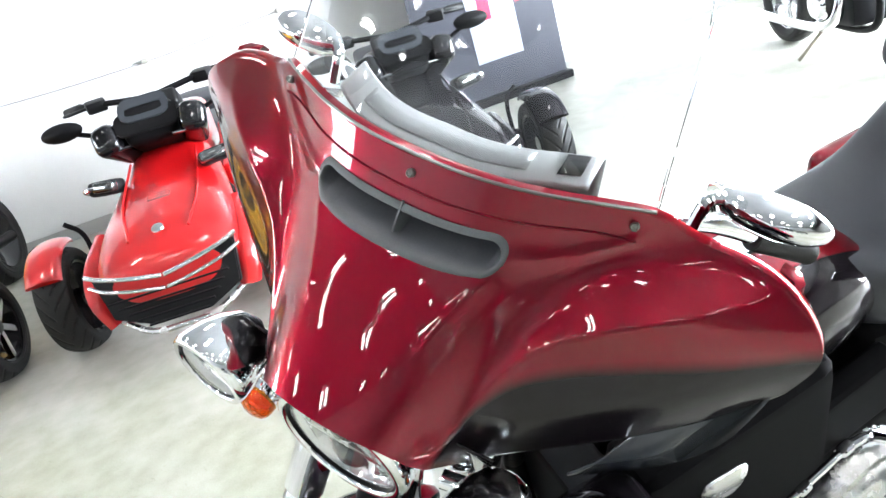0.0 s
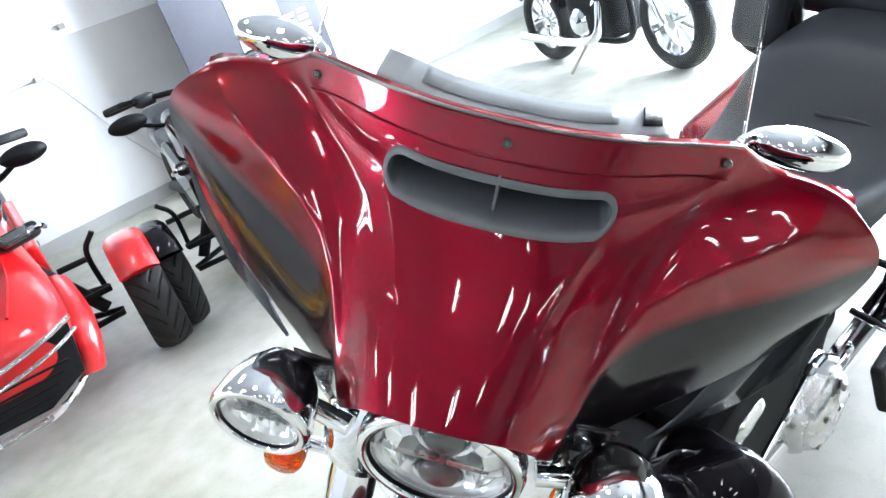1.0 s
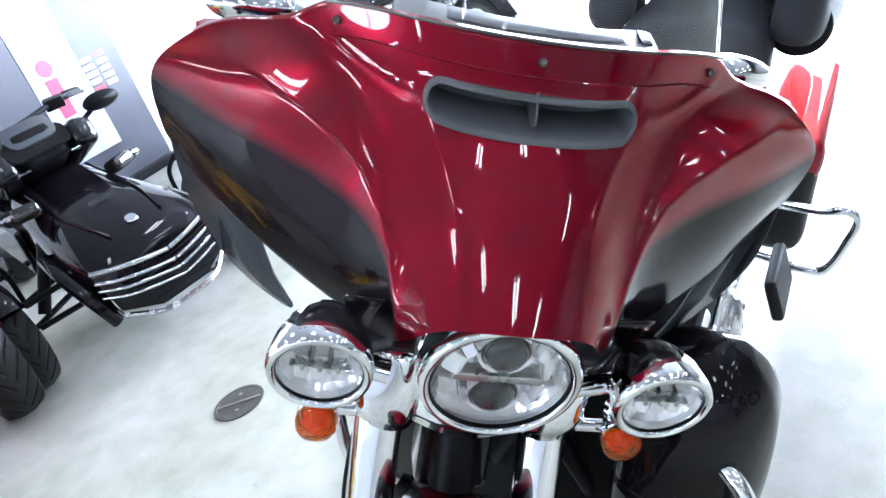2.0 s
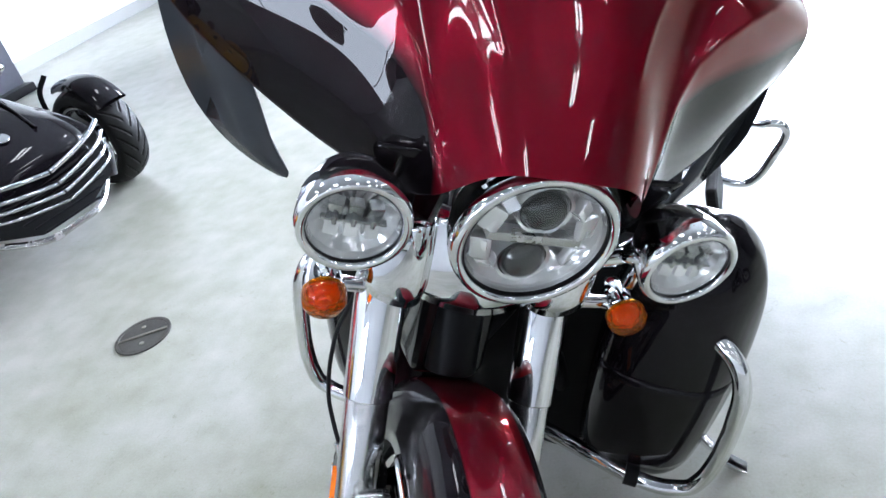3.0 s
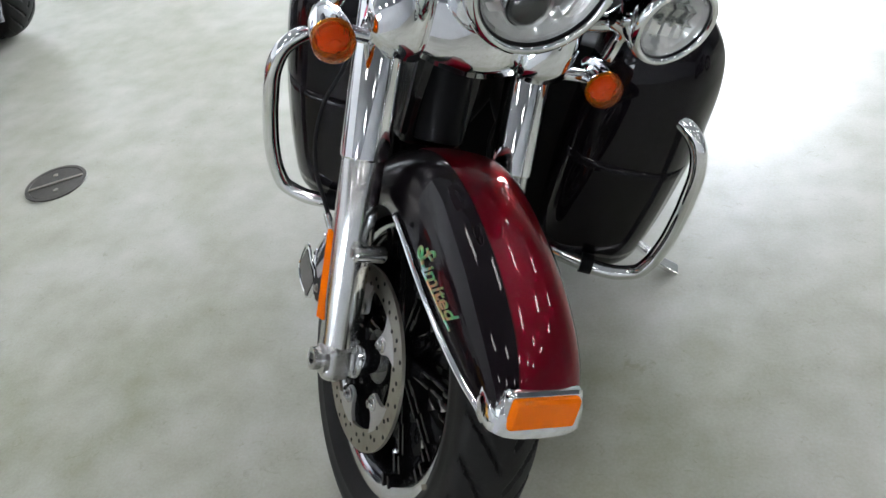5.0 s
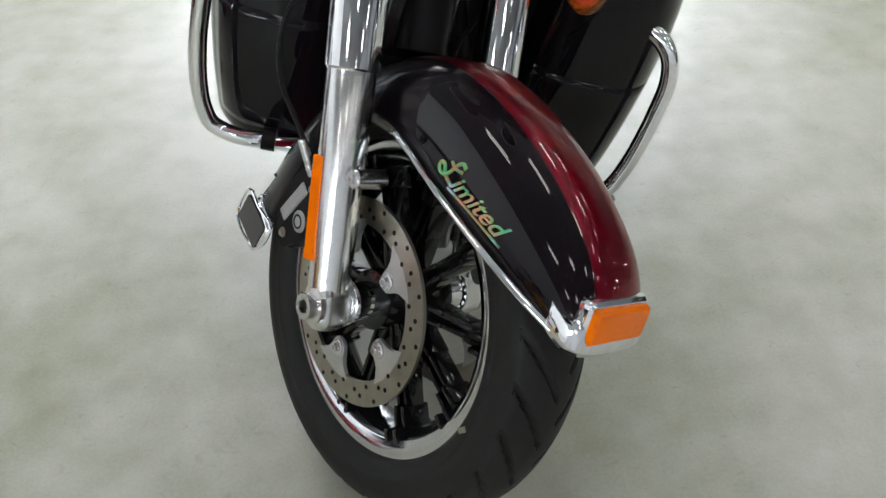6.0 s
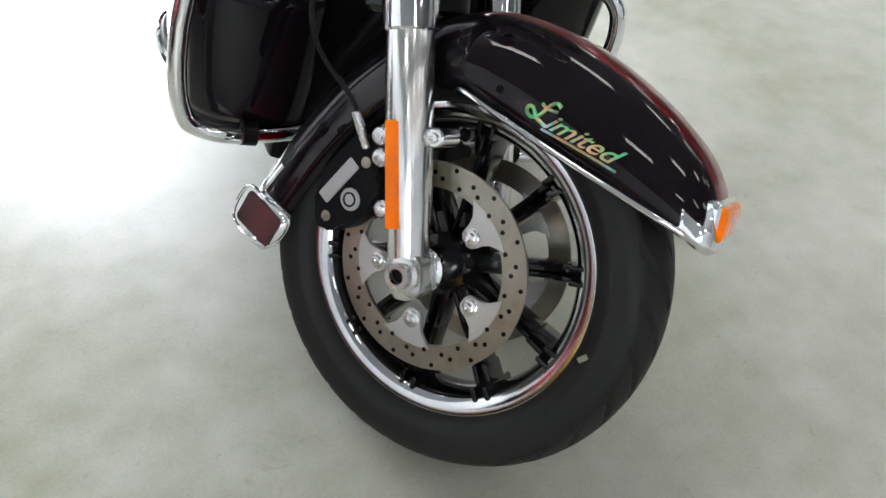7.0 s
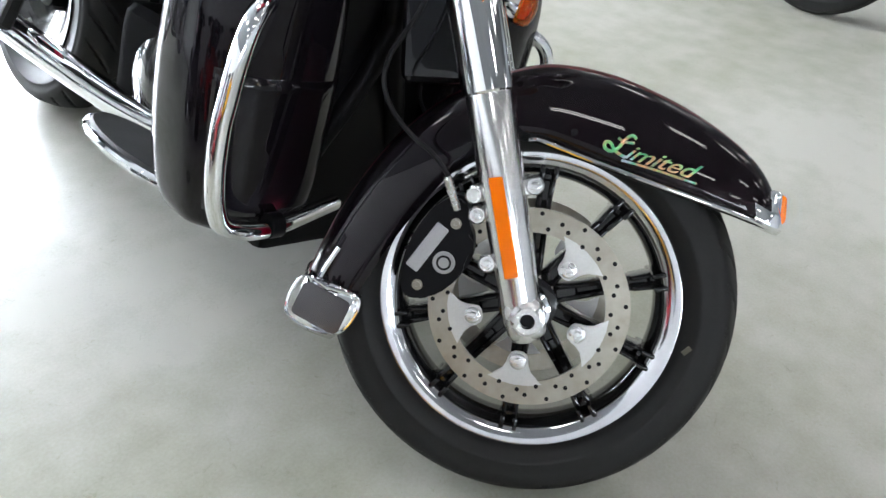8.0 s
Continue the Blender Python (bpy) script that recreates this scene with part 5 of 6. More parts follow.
        cover = bpart("case_cover", lathe([(0.0001, 0.272), (0.030, 0.270), (0.034, 0.262), (0.040, 0.262), (0.046, 0.268), (0.062, 0.266), (0.085, 0.256), (0.094, 0.246), (0.098, 0.236), (0.108, 0.232), (0.118, 0.215), (0.122, 0.19), (0.122, 0.10)], 56, "x", None, cm), M_ALU, "round polished engine cover")
        for k in range(5):
            a = 2 * math.pi * k / 5
            bpart("cover_screw", lathe([(0.009, 0.250), (0.009, 0.264), (0.0001, 0.266)], 10, "x", None, cm @ Matrix.Translation((0, 0.074 * math.cos(a), 0.074 * math.sin(a)))), M_STEEL, "", cover)
    else:
        bpart("cam_cover", lathe([(0.0001, 0.185), (0.05, 0.183), (0.085, 0.172), (0.10, 0.15), (0.10, 0.08)], 40, "x", None, Matrix.Translation((-0.02, 0.84, 0.34)) @ Matrix.Diagonal((-1, 1, 1, 1))), M_GLOSSBLACK, "round black engine cover")
    # saddlebag, guard loop
    bag = bpart("saddlebag", rbox(0.18, 0.60, 0.36, 0.07, pose(s * 0.295, 1.84, 0.43, 3, 0, 0), 4), M_BLACKPAINT, "glossy hard saddlebag")
    bpart("bag_lid", rbox(0.185, 0.60, 0.12, 0.05, pose(s * 0.295, 1.84, 0.565, 3, 0, 0), 4), M_REDPAINT, "dark red lid", bag)
    loop = [(s * x, y, z) for x, y, z in ((0.20, 1.37, 0.52), (0.40, 1.345, 0.532), (0.443, 1.34, 0.547), (0.474, 1.34, 0.542), (0.488, 1.34, 0.512), (0.477, 1.34, 0.457), (0.46, 1.34, 0.392), (0.433, 1.34, 0.358), (0.378, 1.34, 0.355), (0.20, 1.37, 0.36))]
    bpart("bag_guard", tube(loop, 0.0115, 14, 6), M_CHROME, "chrome saddlebag guard loop")
    bpart("passenger_board", rbox(0.115, 0.19, 0.03, 0.014, pose(s * 0.345, 1.20, 0.40, 0, s * 70, 0), 3), M_RUBBER, "folded black passenger footboard")

# engine: crankcase, two finned cylinders
bpart("crankcase", rbox(0.26, 0.52, 0.24, 0.05, pose(0, 0.86, 0.32), 3), M_ENGINESHADE, "black engine case")
for y0, tilt in ((0.68, 22), (0.90, -22)):
    m = pose(0, y0, 0.45, tilt)
    cyl = bpart("cylinder", lathe([(0.055, -0.05), (0.055, 0.16)], 32, "z", None, m), M_SATIN, "black finned engine cylinder")
    for k in range(9):
        bpart("fin", rbox(0.17, 0.15, 0.006, 0.002, m @ Matrix.Translation((0, 0, -0.02 + 0.018 * k)), 1), M_SATIN, "", cyl)
    bpart("rocker_cover", rbox(0.16, 0.14, 0.06, 0.025, m @ Matrix.Translation((0, 0, 0.185)), 3), M_CHROME, "chrome rocker cover", cyl)
bpart("frame_tube", tube([(0, 0.46, 0.80), (0.0, 0.44, 0.60), (0.09, 0.46, 0.38), (0.11, 0.58, 0.19), (0.11, 1.0, 0.17)], 0.02, 12), M_SATIN)
bpart("frame_tube", tube([(0, 0.46, 0.80), (-0.0, 0.44, 0.60), (-0.09, 0.46, 0.38), (-0.11, 0.58, 0.19), (-0.11, 1.0, 0.17)], 0.02, 12), M_SATIN)
bpart("radiator", rbox(0.37, 0.09, 0.52, 0.02, pose(0, 0.50, 0.42), 2), M_SATIN, "black inner panel between the leg shields")

bpart("primary_case", rbox(0.10, 0.56, 0.24, 0.048, pose(0.145, 0.98, 0.34), 4), M_ENGINESHADE, "black primary drive case")
# dark block added in place of the shaded clutter beside the cylinders
bpart("engine_fill", rbox(0.12, 0.40, 0.40, 0.04, pose(0.17, 0.76, 0.53, 8), 3), M_ENGINESHADE, "added dark block filling the space beside the cylinders")
bpart("wiring_cover", rbox(0.05, 0.24, 0.16, 0.02, pose(0.20, 1.00, 0.56, 14), 3), M_ENGINESHADE, "black plastic side cover")

# tank
secs = []
for y, w, zb, zt in ((0.60, 0.03, 0.72, 0.77), (0.62, 0.10, 0.68, 0.80), (0.70, 0.155, 0.62, 0.83), (0.80, 0.175, 0.60, 0.845), (0.92, 0.18, 0.60, 0.845), (1.04, 0.165, 0.61, 0.825), (1.14, 0.13, 0.64, 0.79), (1.18, 0.05, 0.68, 0.74)):
    ring = []
    for k in range(36):
        a = 2 * math.pi * k / 36
        ca, sa = math.cos(a), math.sin(a)
        ring.append((w * math.copysign(abs(ca) ** 0.75, ca), y, (zb + zt) / 2 + (zt - zb) / 2 * math.copysign(abs(sa) ** 0.8, sa)))
    secs.append(np.array(ring))
secs = [[tuple(p) for p in r] for r in spline([s_.ravel() for s_ in secs], 5) for r in [np.array(r).reshape(-1, 3)]]
bm = bmesh.new()
vs = grid_faces(bm, secs, close_u=True)
cap(bm, vs[0])
cap(bm, vs[-1])
tank = bpart("fuel_tank", bm, M_TANK, "dark red and black fuel tank", None, 60)
bpart("tank_console", rbox(0.07, 0.36, 0.02, 0.009, pose(0, 0.88, 0.847, -3), 3), M_CHROME, "chrome tank console", tank)
bpart("side_cover", rbox(0.34, 0.26, 0.20, 0.06, pose(0, 1.22, 0.56), 3), M_ENGINESHADE, "black side cover")


def cushion(w, l, h, m, puff=0.02):
    bm = rbox(w, l, h, min(0.07, h * 0.42), None, 5)
    bmesh.ops.subdivide_edges(bm, edges=[e for e in bm.edges if e.calc_length() > 0.1], cuts=4, use_grid_fill=True)
    for v in bm.verts:
        f2 = max(0.0, 1 - (2 * v.co.x / w) ** 2) * max(0.0, 1 - (2 * v.co.y / l) ** 2)
        v.co.z += puff * f2 * (1 if v.co.z > 0 else 0)
    bm.transform(m)
    return bm


bpart("horn", rbox(0.05, 0.10, 0.15, 0.024, pose(0.205, 0.70, 0.56, 0, 12, 0), 3), M_ALU, "pale polished horn cover")
rod = bpart("shift_rod", bar((0.235, 0.74, 0.36), (0.235, 1.00, 0.485), 0.0075), M_CHROME, "chrome shift rod with its joints")
for y, z in ((0.755, 0.367), (0.90, 0.437), (0.995, 0.483)):
    bpart("rod_joint", rbox(0.022, 0.03, 0.022, 0.007, pose(0.235, y, z, 26), 3), M_CHROME, "", rod)
bpart("shift_lever", tube([(0.235, 1.00, 0.485), (0.236, 1.05, 0.478), (0.240, 1.09, 0.45), (0.245, 1.12, 0.425)], 0.010, 10, 5), M_CHROME, "chrome shift lever")
bpart("oil_line", tube([(0.2, 0.62, 0.35), (0.22, 0.7, 0.42), (0.2, 0.8, 0.40)], 0.008, 8), M_CHROME)
secs = []
for y, w, zb, zt in ((1.00, 0.04, 0.72, 0.80), (1.04, 0.11, 0.68, 0.82), (1.14, 0.165, 0.62, 0.80), (1.28, 0.205, 0.60, 0.765), (1.42, 0.22, 0.60, 0.775), (1.50, 0.215, 0.62, 0.84), (1.57, 0.21, 0.64, 0.895), (1.72, 0.20, 0.66, 0.905), (1.88, 0.18, 0.68, 0.89), (1.92, 0.10, 0.70, 0.84)):
    ring = []
    for k in range(40):
        a = 2 * math.pi * k / 40
        ca, sa = math.cos(a), math.sin(a)
        ring.append((w * math.copysign(abs(ca) ** 0.6, ca), y, (zb + zt) / 2 + (zt - zb) / 2 * math.copysign(abs(sa) ** 0.6, sa) - (0.02 * (1 - abs(ca)) if sa > 0 and 1.1 < y < 1.5 else 0)))
    secs.append(np.array(ring))
bm = bmesh.new()
vs = grid_faces(bm, [[tuple(q) for q in np.array(r).reshape(-1, 3)] for r in spline([s_.ravel() for s_ in secs], 4)], close_u=True)
cap(bm, vs[0])
cap(bm, vs[-1])
seat = bpart("seat", bm, M_VINYL, "dark grey vinyl two-up touring seat", None, 60)
bpart("seat_piping", tube([(0.0, 1.455, 0.792), (0.10, 1.462, 0.79), (0.19, 1.475, 0.765), (0.218, 1.48, 0.70)], 0.005, 8), M_VINYL, "", seat)
bpart("backrest", cushion(0.50, 0.34, 0.12, pose(0, 1.93, 1.02, 80)), M_VINYL, "dark vinyl wraparound backrest", seat)
for s in (-1, 1):
    bpart("backrest_wing", cushion(0.13, 0.36, 0.28, pose(s * 0.265, 1.80, 0.95, -8, 0, s * -8), 0.0), M_VINYL, "", seat)
for s in (-1, 1):
    pod = bpart("speaker_pod", lathe([(0.05, -0.06), (0.075, -0.04), (0.085, 0.0), (0.082, 0.02), (0.07, 0.026), (0.0001, 0.022)], 32, "y", None, pose(s * 0.25, 1.74, 0.86) @ Matrix.Diagonal((1, -1, 1, 1))), M_PLASTIC, "round black rear speaker pod", seat)
bpart("tour_trunk", rbox(0.62, 0.46, 0.34, 0.09, pose(0, 2.20, 0.97), 4), M_BLACKPAINT, "black top case behind the seat")
# rear wheel and fender, side stand
rw = bpart("rear_wheel", lathe([(0.04, -0.06), (0.05, -0.05), (0.05, 0.05), (0.04, 0.06)], 24, "x", None, Matrix.Translation((0, 1.64, 0.32))), M_GLOSSBLACK)
t2 = tyre_mesh(0.32, 0.085, 0.20)
t2.transform(Matrix.Translation((0, 1.64, 0.32)))
bpart("tyre", t2, M_RUBBER, "", rw, 50)
bpart("rim", lathe([(0.20, -0.08), (0.21, -0.08), (0.21, 0.08), (0.20, 0.08), (0.06, 0.02), (0.06, -0.02)], 48, "x", None, Matrix.Translation((0, 1.64, 0.32)), closed=True), M_GLOSSBLACK, "", rw)
stand = bpart("side_stand", tube([(0.17, 0.72, 0.25), (0.30, 0.64, 0.20), (0.455, 0.56, 0.152)], 0.012, 12, 6), M_CHROME, "chrome side stand resting on the floor")
bpart("stand_foot", rbox(0.075, 0.034, 0.012, 0.005, pose(0.482, 0.548, 0.1535, 0, 17, 0), 2), M_CHROME, "", stand)


# ---- three-wheelers along the wall ----
def trike(paint, label, m, accent):
    """A low three-wheeled roadster: nose towards +x, from the middle of its front track on the floor."""
    t = thing("roadster", label, "three-wheeled roadster", m, "roadsters along the wall")

    def p(name, bm, material, lab="", parent=None, angle=40):
        return part(name, bm, material, parent or t, lab, None, angle)

    TR = 0.60
    # bonnet: lofted ridge, widening backwards
    secs = []
    for x, w, zb, zt, dr in ((0.52, 0.16, 0.30, 0.40, 0.0), (0.49, 0.26, 0.26, 0.47, 0.0), (0.38, 0.31, 0.25, 0.545, 0.01), (0.20, 0.31, 0.26, 0.62, 0.02), (0.0, 0.28, 0.28, 0.69, 0.03), (-0.18, 0.25, 0.30, 0.75, 0.04), (-0.32, 0.22, 0.32, 0.79, 0.04)):
        ring = []
        for k in range(32):
            a = 2 * math.pi * k / 32
            ca, sa = math.cos(a), math.sin(a)
            y = w * math.copysign(abs(ca) ** 0.7, ca)
            z = (zb + zt) / 2 + (zt - zb) / 2 * math.copysign(abs(sa) ** 0.75, sa)
            ring.append((x - dr * abs(y) / w, y, z))
        secs.append(np.array(ring))
    sm = [np.array(r).reshape(-1, 3) for r in spline([s_.ravel() for s_ in secs], 4)]
    bm = bmesh.new()
    vs = grid_faces(bm, [[tuple(q) for q in r] for r in sm], close_u=True)
    cap(bm, vs[0])
    cap(bm, vs[-1])
    body = p("bonnet", bm, paint, "", None, 60)
    p("badge", lathe([(0.028, 0.0), (0.026, 0.004), (0.0001, 0.005)], 20, "z", None, facing((0.375, 0, 0.555), (0.45, 0, 0.9), (0, 1, 0))), M_CHROME, "", body)
    for s in (-1, 1):
        p("bonnet_crease", tube([(0.40, s * 0.13, 0.537), (0.15, s * 0.17, 0.628), (-0.2, s * 0.16, 0.745)], 0.006, 8), paint, "", body)
        p("air_scoop", rbox(0.16, 0.05, 0.10, 0.02, pose(0.22, s * 0.295, 0.43, 0, 10, s * 8)), M_SATIN, "", body)
    # dark hexagonal grille under a bright chevron
    gr = p("grille", plate([(-0.30, 0.455), (-0.12, 0.425), (0, 0.41), (0.12, 0.425), (0.30, 0.455), (0.27, 0.27), (0.12, 0.20), (-0.12, 0.20), (-0.27, 0.27)], 0.05, 0.006, pose(0.535, 0, 0, 0, -8, 0) @ pose(0, 0, 0, 0, 0, 90)), M_PLASTIC, "black mesh grille")
    for k in range(5):
        p("grille_slat", rbox(0.012, 0.50 - 0.06 * k, 0.008, 0.003, pose(0.515 + 0.004 * k + 0.052, 0, 0.355 - 0.032 * k)), accent if k == 0 and accent is not M_CHROME else M_SATIN, "", gr)
    for s in (-1, 1):
        for dz, r0 in ((0.0, 0.008), (0.048, 0.010)) + (((-0.035, 0.007), (-0.068, 0.006)) if paint is M_BLACKPAINT else ()):
            p("grille_chevron", tube([(0.592 - dz * 0.4, s * 0.004, 0.366 + dz), (0.583 - dz * 0.4, s * 0.12, 0.384 + dz), (0.556 - dz * 0.4, s * 0.24, 0.408 + dz), (0.50, s * 0.315, 0.428 + dz)], r0, 10, 5), M_MACHINED, "chevron trim over the grille", gr)
        p("side_pod", tube([(0.10, s * 0.31, 0.50), (0.30, s * 0.335, 0.43), (0.43, s * 0.325, 0.34), (0.44, s * 0.29, 0.23)], 0.035, 12, 5, squash=1.5), paint, "", body)
        p("head_lamp", rbox(0.10, 0.16, 0.07, 0.03, pose(-0.06, s * 0.26, 0.70, 0, -15, s * 25), 3), M_PLASTIC, "", body)
        p("lamp_trim", tube([(0.0, s * 0.20, 0.72), (-0.03, s * 0.34, 0.715), (-0.10, s * 0.36, 0.69)], 0.012, 8), M_MACHINED, "", body)
        p("bonnet_lamp", rbox(0.04, 0.10, 0.008, 0.003, pose(0.16, s * 0.0 + 0.0, 0.640, 0, 20, 0)), M_LENS, "", body) if s > 0 else None
    p("chin", tube([(0.44, -0.28, 0.235), (0.545, -0.14, 0.185), (0.56, 0, 0.18), (0.545, 0.14, 0.185), (0.44, 0.28, 0.235)], 0.014, 8, 4), M_ALU, "", gr)
    # front wheels on wishbones, with small guards
    for s in (-1, 1):
        c = Matrix.Translation((0.0, s * TR, 0.255))
        tm = tyre_mesh(0.255, 0.082, 0.178, 20, 0.006)
        tm.transform(c @ pose(0, 0, 0, 0, 0, 90))
        w = p("front_wheel", lathe([(0.176, -0.07), (0.176, 0.07), (0.166, 0.065), (0.164, 0.0), (0.164, -0.065)], 40, "y", None, c, closed=True), M_GLOSSBLACK, "black alloy front wheel")
        p("tyre", tm, M_RUBBER, "", w, 50)
        for k in range(6):
            a = 2 * math.pi * k / 6
            p("spoke", rbox(0.034, 0.03, 0.138, 0.008, c @ pose(0, s * 0.045, 0, 0, math.degrees(a)) @ Matrix.Translation((0, 0, 0.098))), M_MACHINED, "", w)
        p("hub", lathe([(0.045, -0.05), (0.05, 0.0), (0.045, 0.055), (0.02, 0.065)], 20, "y", None, c), M_GLOSSBLACK, "", w)
        gm = lathe([(0.268, -0.085), (0.288, -0.07), (0.300, -0.034), (0.303, 0.0), (0.300, 0.034), (0.288, 0.07), (0.268, 0.085), (0.260, 0.081), (0.264, 0.0), (0.260, -0.081)], 20, "y", None, c, True, (radians(38), radians(108)))
        p("wheel_guard", gm, paint, "", None, 60)
        p("guard_stay", tube([(-0.06, s * 0.45, 0.33), (-0.06, s * 0.45, 0.52), (-0.05, s * 0.51, 0.60)], 0.012, 8), M_SATIN)
        for x0, z0 in ((0.12, 0.24), (-0.14, 0.24), (0.08, 0.36), (-0.10, 0.36)):
            p("wishbone", bar((x0, s * 0.20, z0 + 0.02), (x0 * 0.15, s * 0.47, z0), 0.014), M_SATIN)
        p("damper", bar((0.0, s * 0.42, 0.28), (-0.05, s * 0.24, 0.56), 0.028), M_SATIN)
        # mirrors and grips
        p("mirror", lathe([(0.0001, 0.03), (0.5, 0.022), (0.9, 0.006), (1.0, -0.008), (0.0001, -0.010)], 24, "z", None, facing((-0.28, s * 0.42, 0.97), (1, 0, 0.15), (0, 1, 0)) @ Matrix.Diagonal((0.10, 0.045, 1, 1))), M_SATIN, "black mirror pod")
        p("mirror_stem", tube([(-0.30, s * 0.40, 0.96), (-0.33, s * 0.30, 0.91), (-0.36, s * 0.22, 0.88)], 0.012, 8), M_SATIN)
        hb = p("handlebar", tube([(-0.42, 0, 1.00), (-0.42, s * 0.14, 1.02), (-0.50, s * 0.34, 1.04), (-0.56, s * 0.42, 1.03)], 0.015, 10), M_SATIN)
        p("grip", bar((-0.52, s * 0.36, 1.038), (-0.59, s * 0.46, 1.025), 0.021), M_RUBBER, "", hb)
        p("switch_box", rbox(0.07, 0.10, 0.06, 0.015, pose(-0.46, s * 0.27, 1.03, 0, 10, s * -20)), M_PLASTIC, "", hb)
        p("lever", tube([(-0.46, s * 0.24, 1.03), (-0.44, s * 0.34, 1.03), (-0.50, s * 0.45, 1.02)], 0.008, 6), M_SATIN, "", hb)
        p("body_panel", rbox(0.60, 0.05, 0.26, 0.024, pose(-0.55, s * 0.24, 0.55, 0, 14, s * 4), 3), paint)
        p("footrest", bar((-0.75, s * 0.26, 0.33), (-0.75, s * 0.42, 0.33), 0.016), M_RUBBER)
    # cowl, dash pod, screen
    p("cowl", cushion(0.30, 0.26, 0.20, pose(-0.30, 0, 0.87, 0, -22, 0), 0.02), M_SATIN, "matt black cowl and gauge pod")
    for q in (-1, 1):
        p("cowl_cheek", rbox(0.30, 0.13, 0.15, 0.06, pose(-0.26, q * 0.185, 0.845, q * -14, -24, q * 14), 6), M_GLOSSBLACK)
        p("cowl_trim", tube([(-0.12, q * 0.10, 0.84), (-0.16, q * 0.20, 0.84), (-0.30, q * 0.25, 0.88)], 0.008, 8), M_MACHINED)
        p("cowl_insert", rbox(0.13, 0.05, 0.05, 0.015, pose(-0.19, q * 0.20, 0.885, q * -20, -20, q * 20), 2), M_SMOKE)
        p("lamp_glass", rbox(0.05, 0.12, 0.05, 0.018, pose(-0.005, q * 0.25, 0.715, 0, -20, q * 28), 3), M_PROJECTOR)
    p("fly_screen", plate(rounded_plate(0.24, 0.13, 0.05), 0.010, 0.003, pose(-0.20, 0, 0.985, 0, -38, 0) @ pose(0, 0, 0, 0, 0, 90)), M_SMOKE)
    p("gauge_pod", rbox(0.14, 0.28, 0.10, 0.03, pose(-0.40, 0, 0.95, 0, -35, 0), 3), M_PLASTIC)
    p("gauge", rbox(0.008, 0.16, 0.06, 0.01, pose(-0.45, 0, 0.985, 0, -40, 0)), M_MACHINED)
    p("deflector", plate(rounded_plate(0.31, 0.12, 0.045), 0.012, 0.004, pose(-0.17, 0, 0.93, 0, -35, 0) @ pose(0, 0, 0, 0, 0, 90)), M_SATIN)
    p("tank_cover", cushion(0.55, 0.34, 0.30, pose(-0.68, 0, 0.74), 0.03), paint)
    p("engine", rbox(0.60, 0.36, 0.34, 0.05, pose(-0.50, 0, 0.40), 2), M_SATIN, "dark engine block")
    st = p("seat", cushion(0.50, 0.36, 0.13, pose(-1.15, 0, 0.68), 0.02), M_VINYL)
    p("passenger_seat", cushion(0.34, 0.30, 0.12, pose(-1.52, 0, 0.78, 0, 8), 0.02), M_VINYL, "", st)
    p("tail", rbox(0.60, 0.30, 0.18, 0.06, pose(-1.50, 0, 0.62, 0, 10, 0), 3), paint)
    c = Matrix.Translation((-1.71, 0, 0.31))
    tm = tyre_mesh(0.31, 0.11, 0.20, 20, 0.006)
    tm.transform(c @ pose(0, 0, 0, 0, 0, 90))
    w = p("rear_wheel", lathe([(0.198, -0.09), (0.198, 0.09), (0.06, 0.04), (0.06, -0.04)], 32, "y", None, c, closed=True), M_GLOSSBLACK)
    p("tyre", tm, M_RUBBER, "", w, 50)
    p("swing_arm", bar((-0.90, 0.14, 0.36), (-1.71, 0.15, 0.31), 0.035), M_SATIN)
    p("swing_arm", bar((-0.90, -0.14, 0.36), (-1.71, -0.15, 0.31), 0.035), M_SATIN)
    return t



trike(M_TRIKERED, "bright red three-wheeled roadster parked by the wall", pose(-2.78, -0.03, 0, 0, 0, -12) @ Matrix.Scale(1.07, 4), M_CHROME)
trike(M_BLACKPAINT, "glossy black three-wheeled roadster parked by the wall", pose(-2.64, 1.33, 0, 0, 0, -9), M_CHROME)
trike(M_YELLOW, "yellow and black three-wheeled roadster parked by the wall", pose(-3.08, -1.72, 0, 0, 0, -11) @ Matrix.Scale(1.07, 4), M_SATIN)


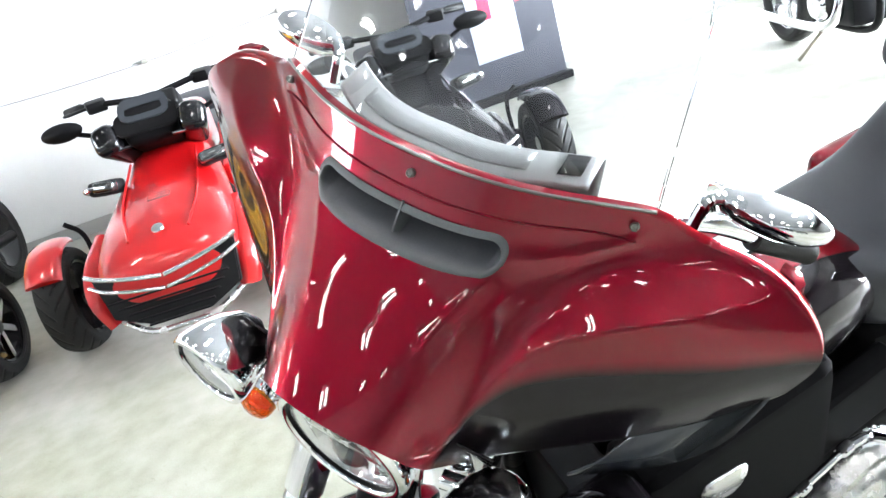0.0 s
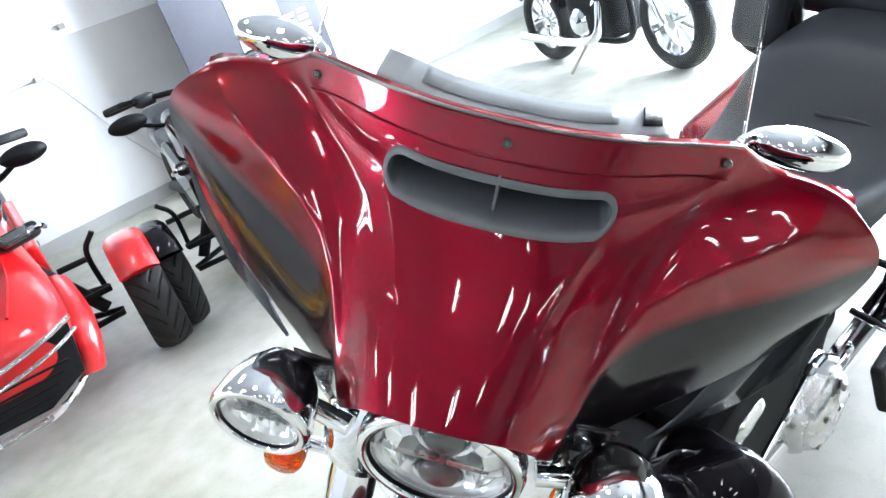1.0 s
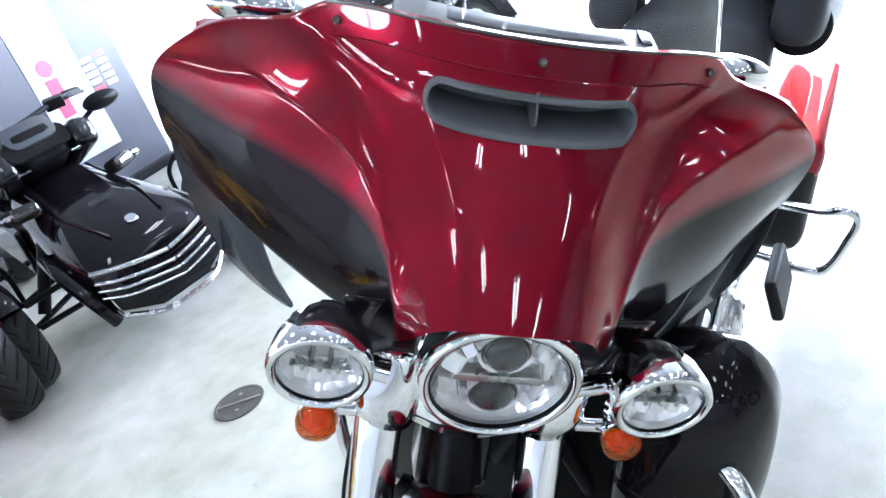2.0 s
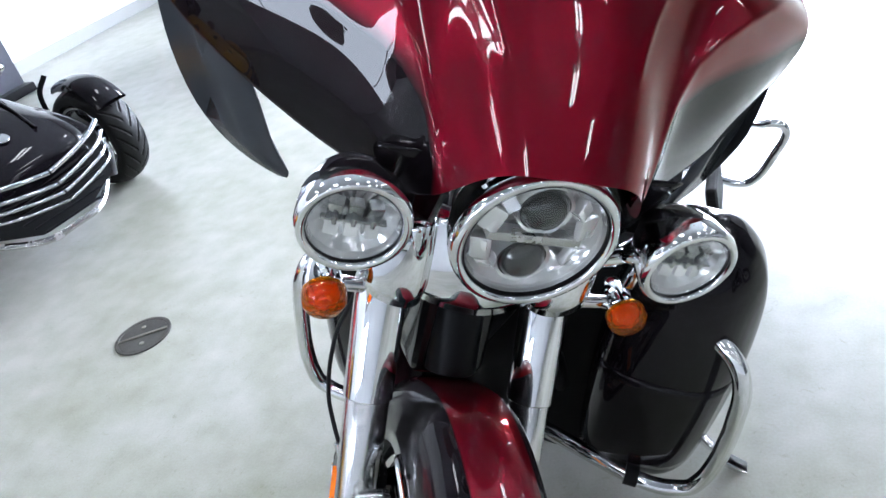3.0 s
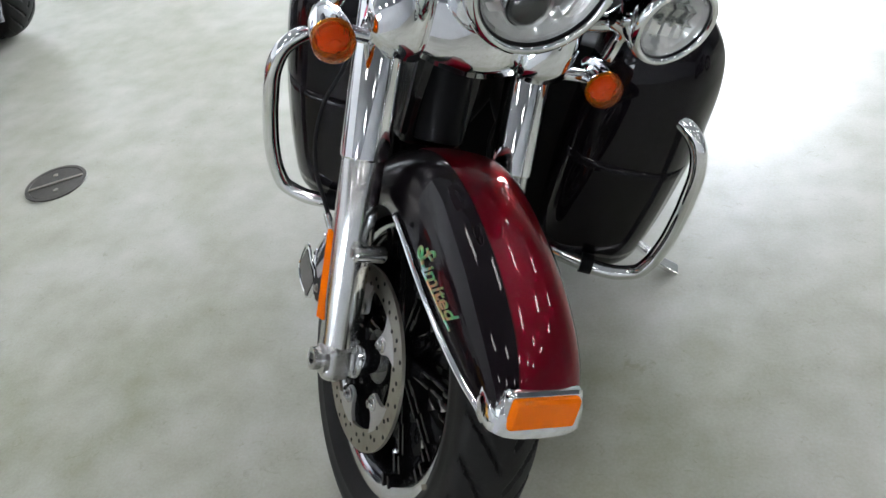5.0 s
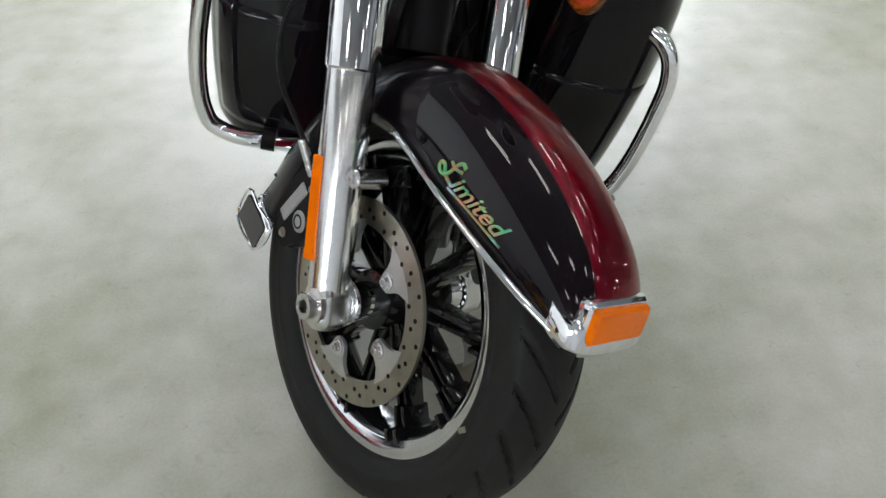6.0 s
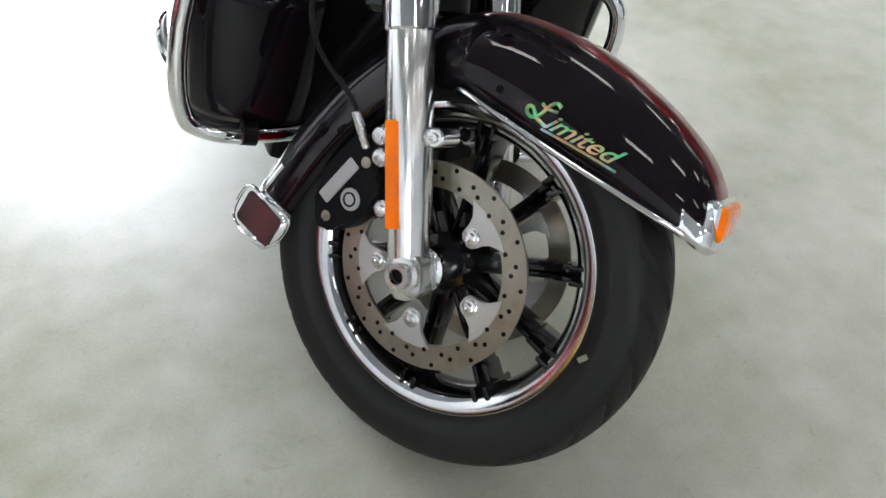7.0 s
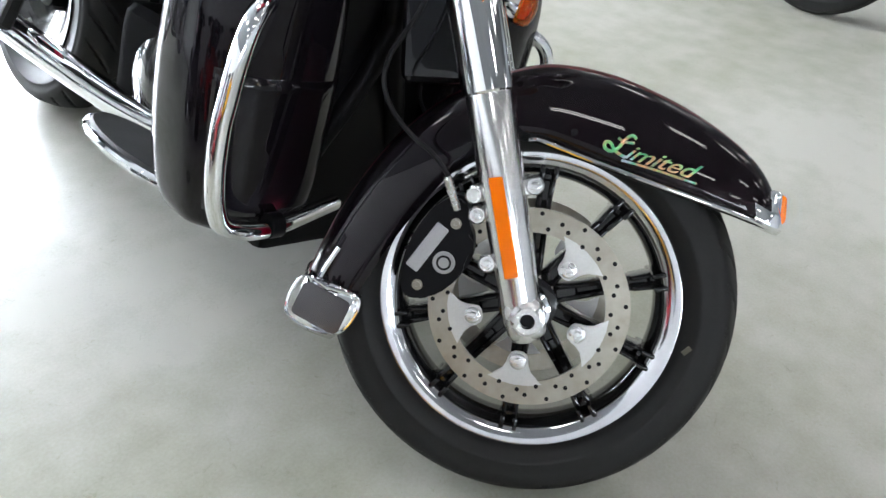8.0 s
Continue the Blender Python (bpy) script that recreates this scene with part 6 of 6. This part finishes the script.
# ---- black cruisers farther off ----
def cruiser(label, m):
    """A plain cruiser from its front contact, pointing to -x, wheelbase along +x."""
    c = thing("cruiser", label, "motorcycle", m, "cruisers in the showroom")

    def p(name, bm, material, lab="", parent=None, angle=40):
        return part(name, bm, material, parent or c, lab, None, angle)

    for x, nm in ((0.0, "front_wheel"), (1.55, "rear_wheel")):
        k = Matrix.Translation((x, 0, 0.32))
        w = p(nm, lathe([(0.215, -0.05), (0.215, 0.05), (0.205, 0.045), (0.205, -0.045)], 40, "y", None, k, closed=True), M_MACHINED, "chrome spoked wheel")
        tm = tyre_mesh(0.32, 0.06 if x == 0 else 0.08, 0.21, 18, 0.004)
        tm.transform(k @ pose(0, 0, 0, 0, 0, 90))
        p("tyre", tm, M_RUBBER, "", w, 50)
        for q in range(10):
            p("spoke", rbox(0.012, 0.03, 0.17, 0.004, k @ pose(0, 0, 0, 0, 36 * q) @ Matrix.Translation((0, 0, 0.12))), M_MACHINED, "", w)
        p("hub", lathe([(0.05, -0.05), (0.05, 0.05)], 20, "y", None, k), M_CHROME, "", w)
        p("fender", lathe([(0.335, -0.08), (0.355, -0.04), (0.36, 0.0), (0.355, 0.04), (0.335, 0.08), (0.33, 0.075), (0.35, 0.0), (0.33, -0.075)], 22, "y", None, k, True, (radians(35), radians(160))), M_BLACKPAINT, "", None, 60)
    for s in (-1, 1):
        p("fork_leg", bar((0.0, s * 0.10, 0.32), (0.33, s * 0.10, 0.95), 0.026), M_CHROME)
        p("handlebar", tube([(0.36, 0, 1.0), (0.34, s * 0.15, 1.06), (0.46, s * 0.34, 1.08), (0.56, s * 0.40, 1.05)], 0.014, 10), M_CHROME)
        p("exhaust", tube([(0.62, s * 0.12, 0.5), (0.66, s * 0.17, 0.28), (0.95, s * 0.18, 0.22), (1.75, s * 0.18, 0.25)], 0.035, 12, 6), M_CHROME)
        p("mirror", lathe([(0.0001, 0.02), (0.7, 0.012), (1.0, -0.005), (0.0001, -0.008)], 20, "z", None, facing((0.40, s * 0.34, 1.20), (-1, 0, 0.1), (0, 1, 0)) @ Matrix.Diagonal((0.07, 0.04, 1, 1))), M_CHROME)
        p("engine_cover", lathe([(0.0001, 0.20), (0.08, 0.195), (0.105, 0.17), (0.11, 0.10)], 24, "y", None, Matrix.Translation((0.86, 0, 0.36)) @ Matrix.Diagonal((1, s, 1, 1))), M_CHROME)
    p("headlamp", lathe([(0.02, 0.12), (0.08, 0.06), (0.095, 0.0), (0.09, -0.01), (0.0001, -0.02)], 28, "x", None, Matrix.Translation((0.18, 0, 0.86))), M_CHROME)
    p("tank", cushion(0.55, 0.30, 0.24, pose(0.72, 0, 0.80, 0, 8), 0.03), M_BLACKPAINT)
    p("engine", rbox(0.55, 0.28, 0.40, 0.06, pose(0.78, 0, 0.42), 2), M_SATIN)
    for q, tl in ((0.66, -22), (0.88, 22)):
        p("cylinder", lathe([(0.085, 0.0), (0.085, 0.18)], 20, "z", None, pose(q, 0, 0.48, 0, tl)), M_ALU)
    p("seat", cushion(0.62, 0.32, 0.14, pose(1.25, 0, 0.70, 0, -4), 0.02), M_VINYL)
    p("frame", tube([(0.36, 0, 0.95), (0.44, 0, 0.55), (0.52, 0, 0.2), (1.1, 0, 0.18)], 0.025, 10), M_SATIN)
    p("side_stand", bar((0.9, 0.1, 0.2), (0.95, 0.28, 0.006), 0.012), M_STEEL)
    return c


cruiser("black cruiser with chrome engine parked by the windows", pose(-1.97, 4.08, 0, 0, 0, 162))
cruiser("black cruiser parked behind the motorcycle", pose(2.84, 0.68, 0, 0, 0, -80))

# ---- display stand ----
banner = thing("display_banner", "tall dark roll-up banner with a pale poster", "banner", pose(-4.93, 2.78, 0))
M_NAVY = grain(mat_base("banner_navy", (0.02, 0.022, 0.04), 0.4), (0.016, 0.018, 0.032), (0.03, 0.032, 0.05), 3, 60, 0.02, (0.35, 0.5))
M_POSTER = grain(mat_base("poster_print", (0.4, 0.45, 0.55), 0.35), (0.28, 0.32, 0.42), (0.55, 0.58, 0.64), 4, 30, 0.0, (0.3, 0.4))
part("base", rbox(0.18, 1.34, 0.07, 0.015, Matrix.Translation((0, 0, 0.035))), M_SATIN, banner)
part("panel", rbox(0.012, 1.30, 2.05, 0.004, Matrix.Translation((0, 0, 1.09))), M_NAVY, banner)
part("poster", rbox(0.006, 0.44, 1.7, 0.002, Matrix.Translation((0.0095, 0.06, 1.20))), M_POSTER, banner)
M_PRINT = mat_base("red_print", (0.7, 0.02, 0.08), 0.4)
part("red_print", rbox(0.004, 0.11, 0.30, 0.001, Matrix.Translation((0.0145, 0.0, 0.84))), M_PRINT, banner)
part("red_print", lathe([(0.065, 0.0125), (0.065, 0.0165), (0.0001, 0.0165)], 28, "x", None, Matrix.Translation((0, 0.0, 1.075))), M_PRINT, banner)
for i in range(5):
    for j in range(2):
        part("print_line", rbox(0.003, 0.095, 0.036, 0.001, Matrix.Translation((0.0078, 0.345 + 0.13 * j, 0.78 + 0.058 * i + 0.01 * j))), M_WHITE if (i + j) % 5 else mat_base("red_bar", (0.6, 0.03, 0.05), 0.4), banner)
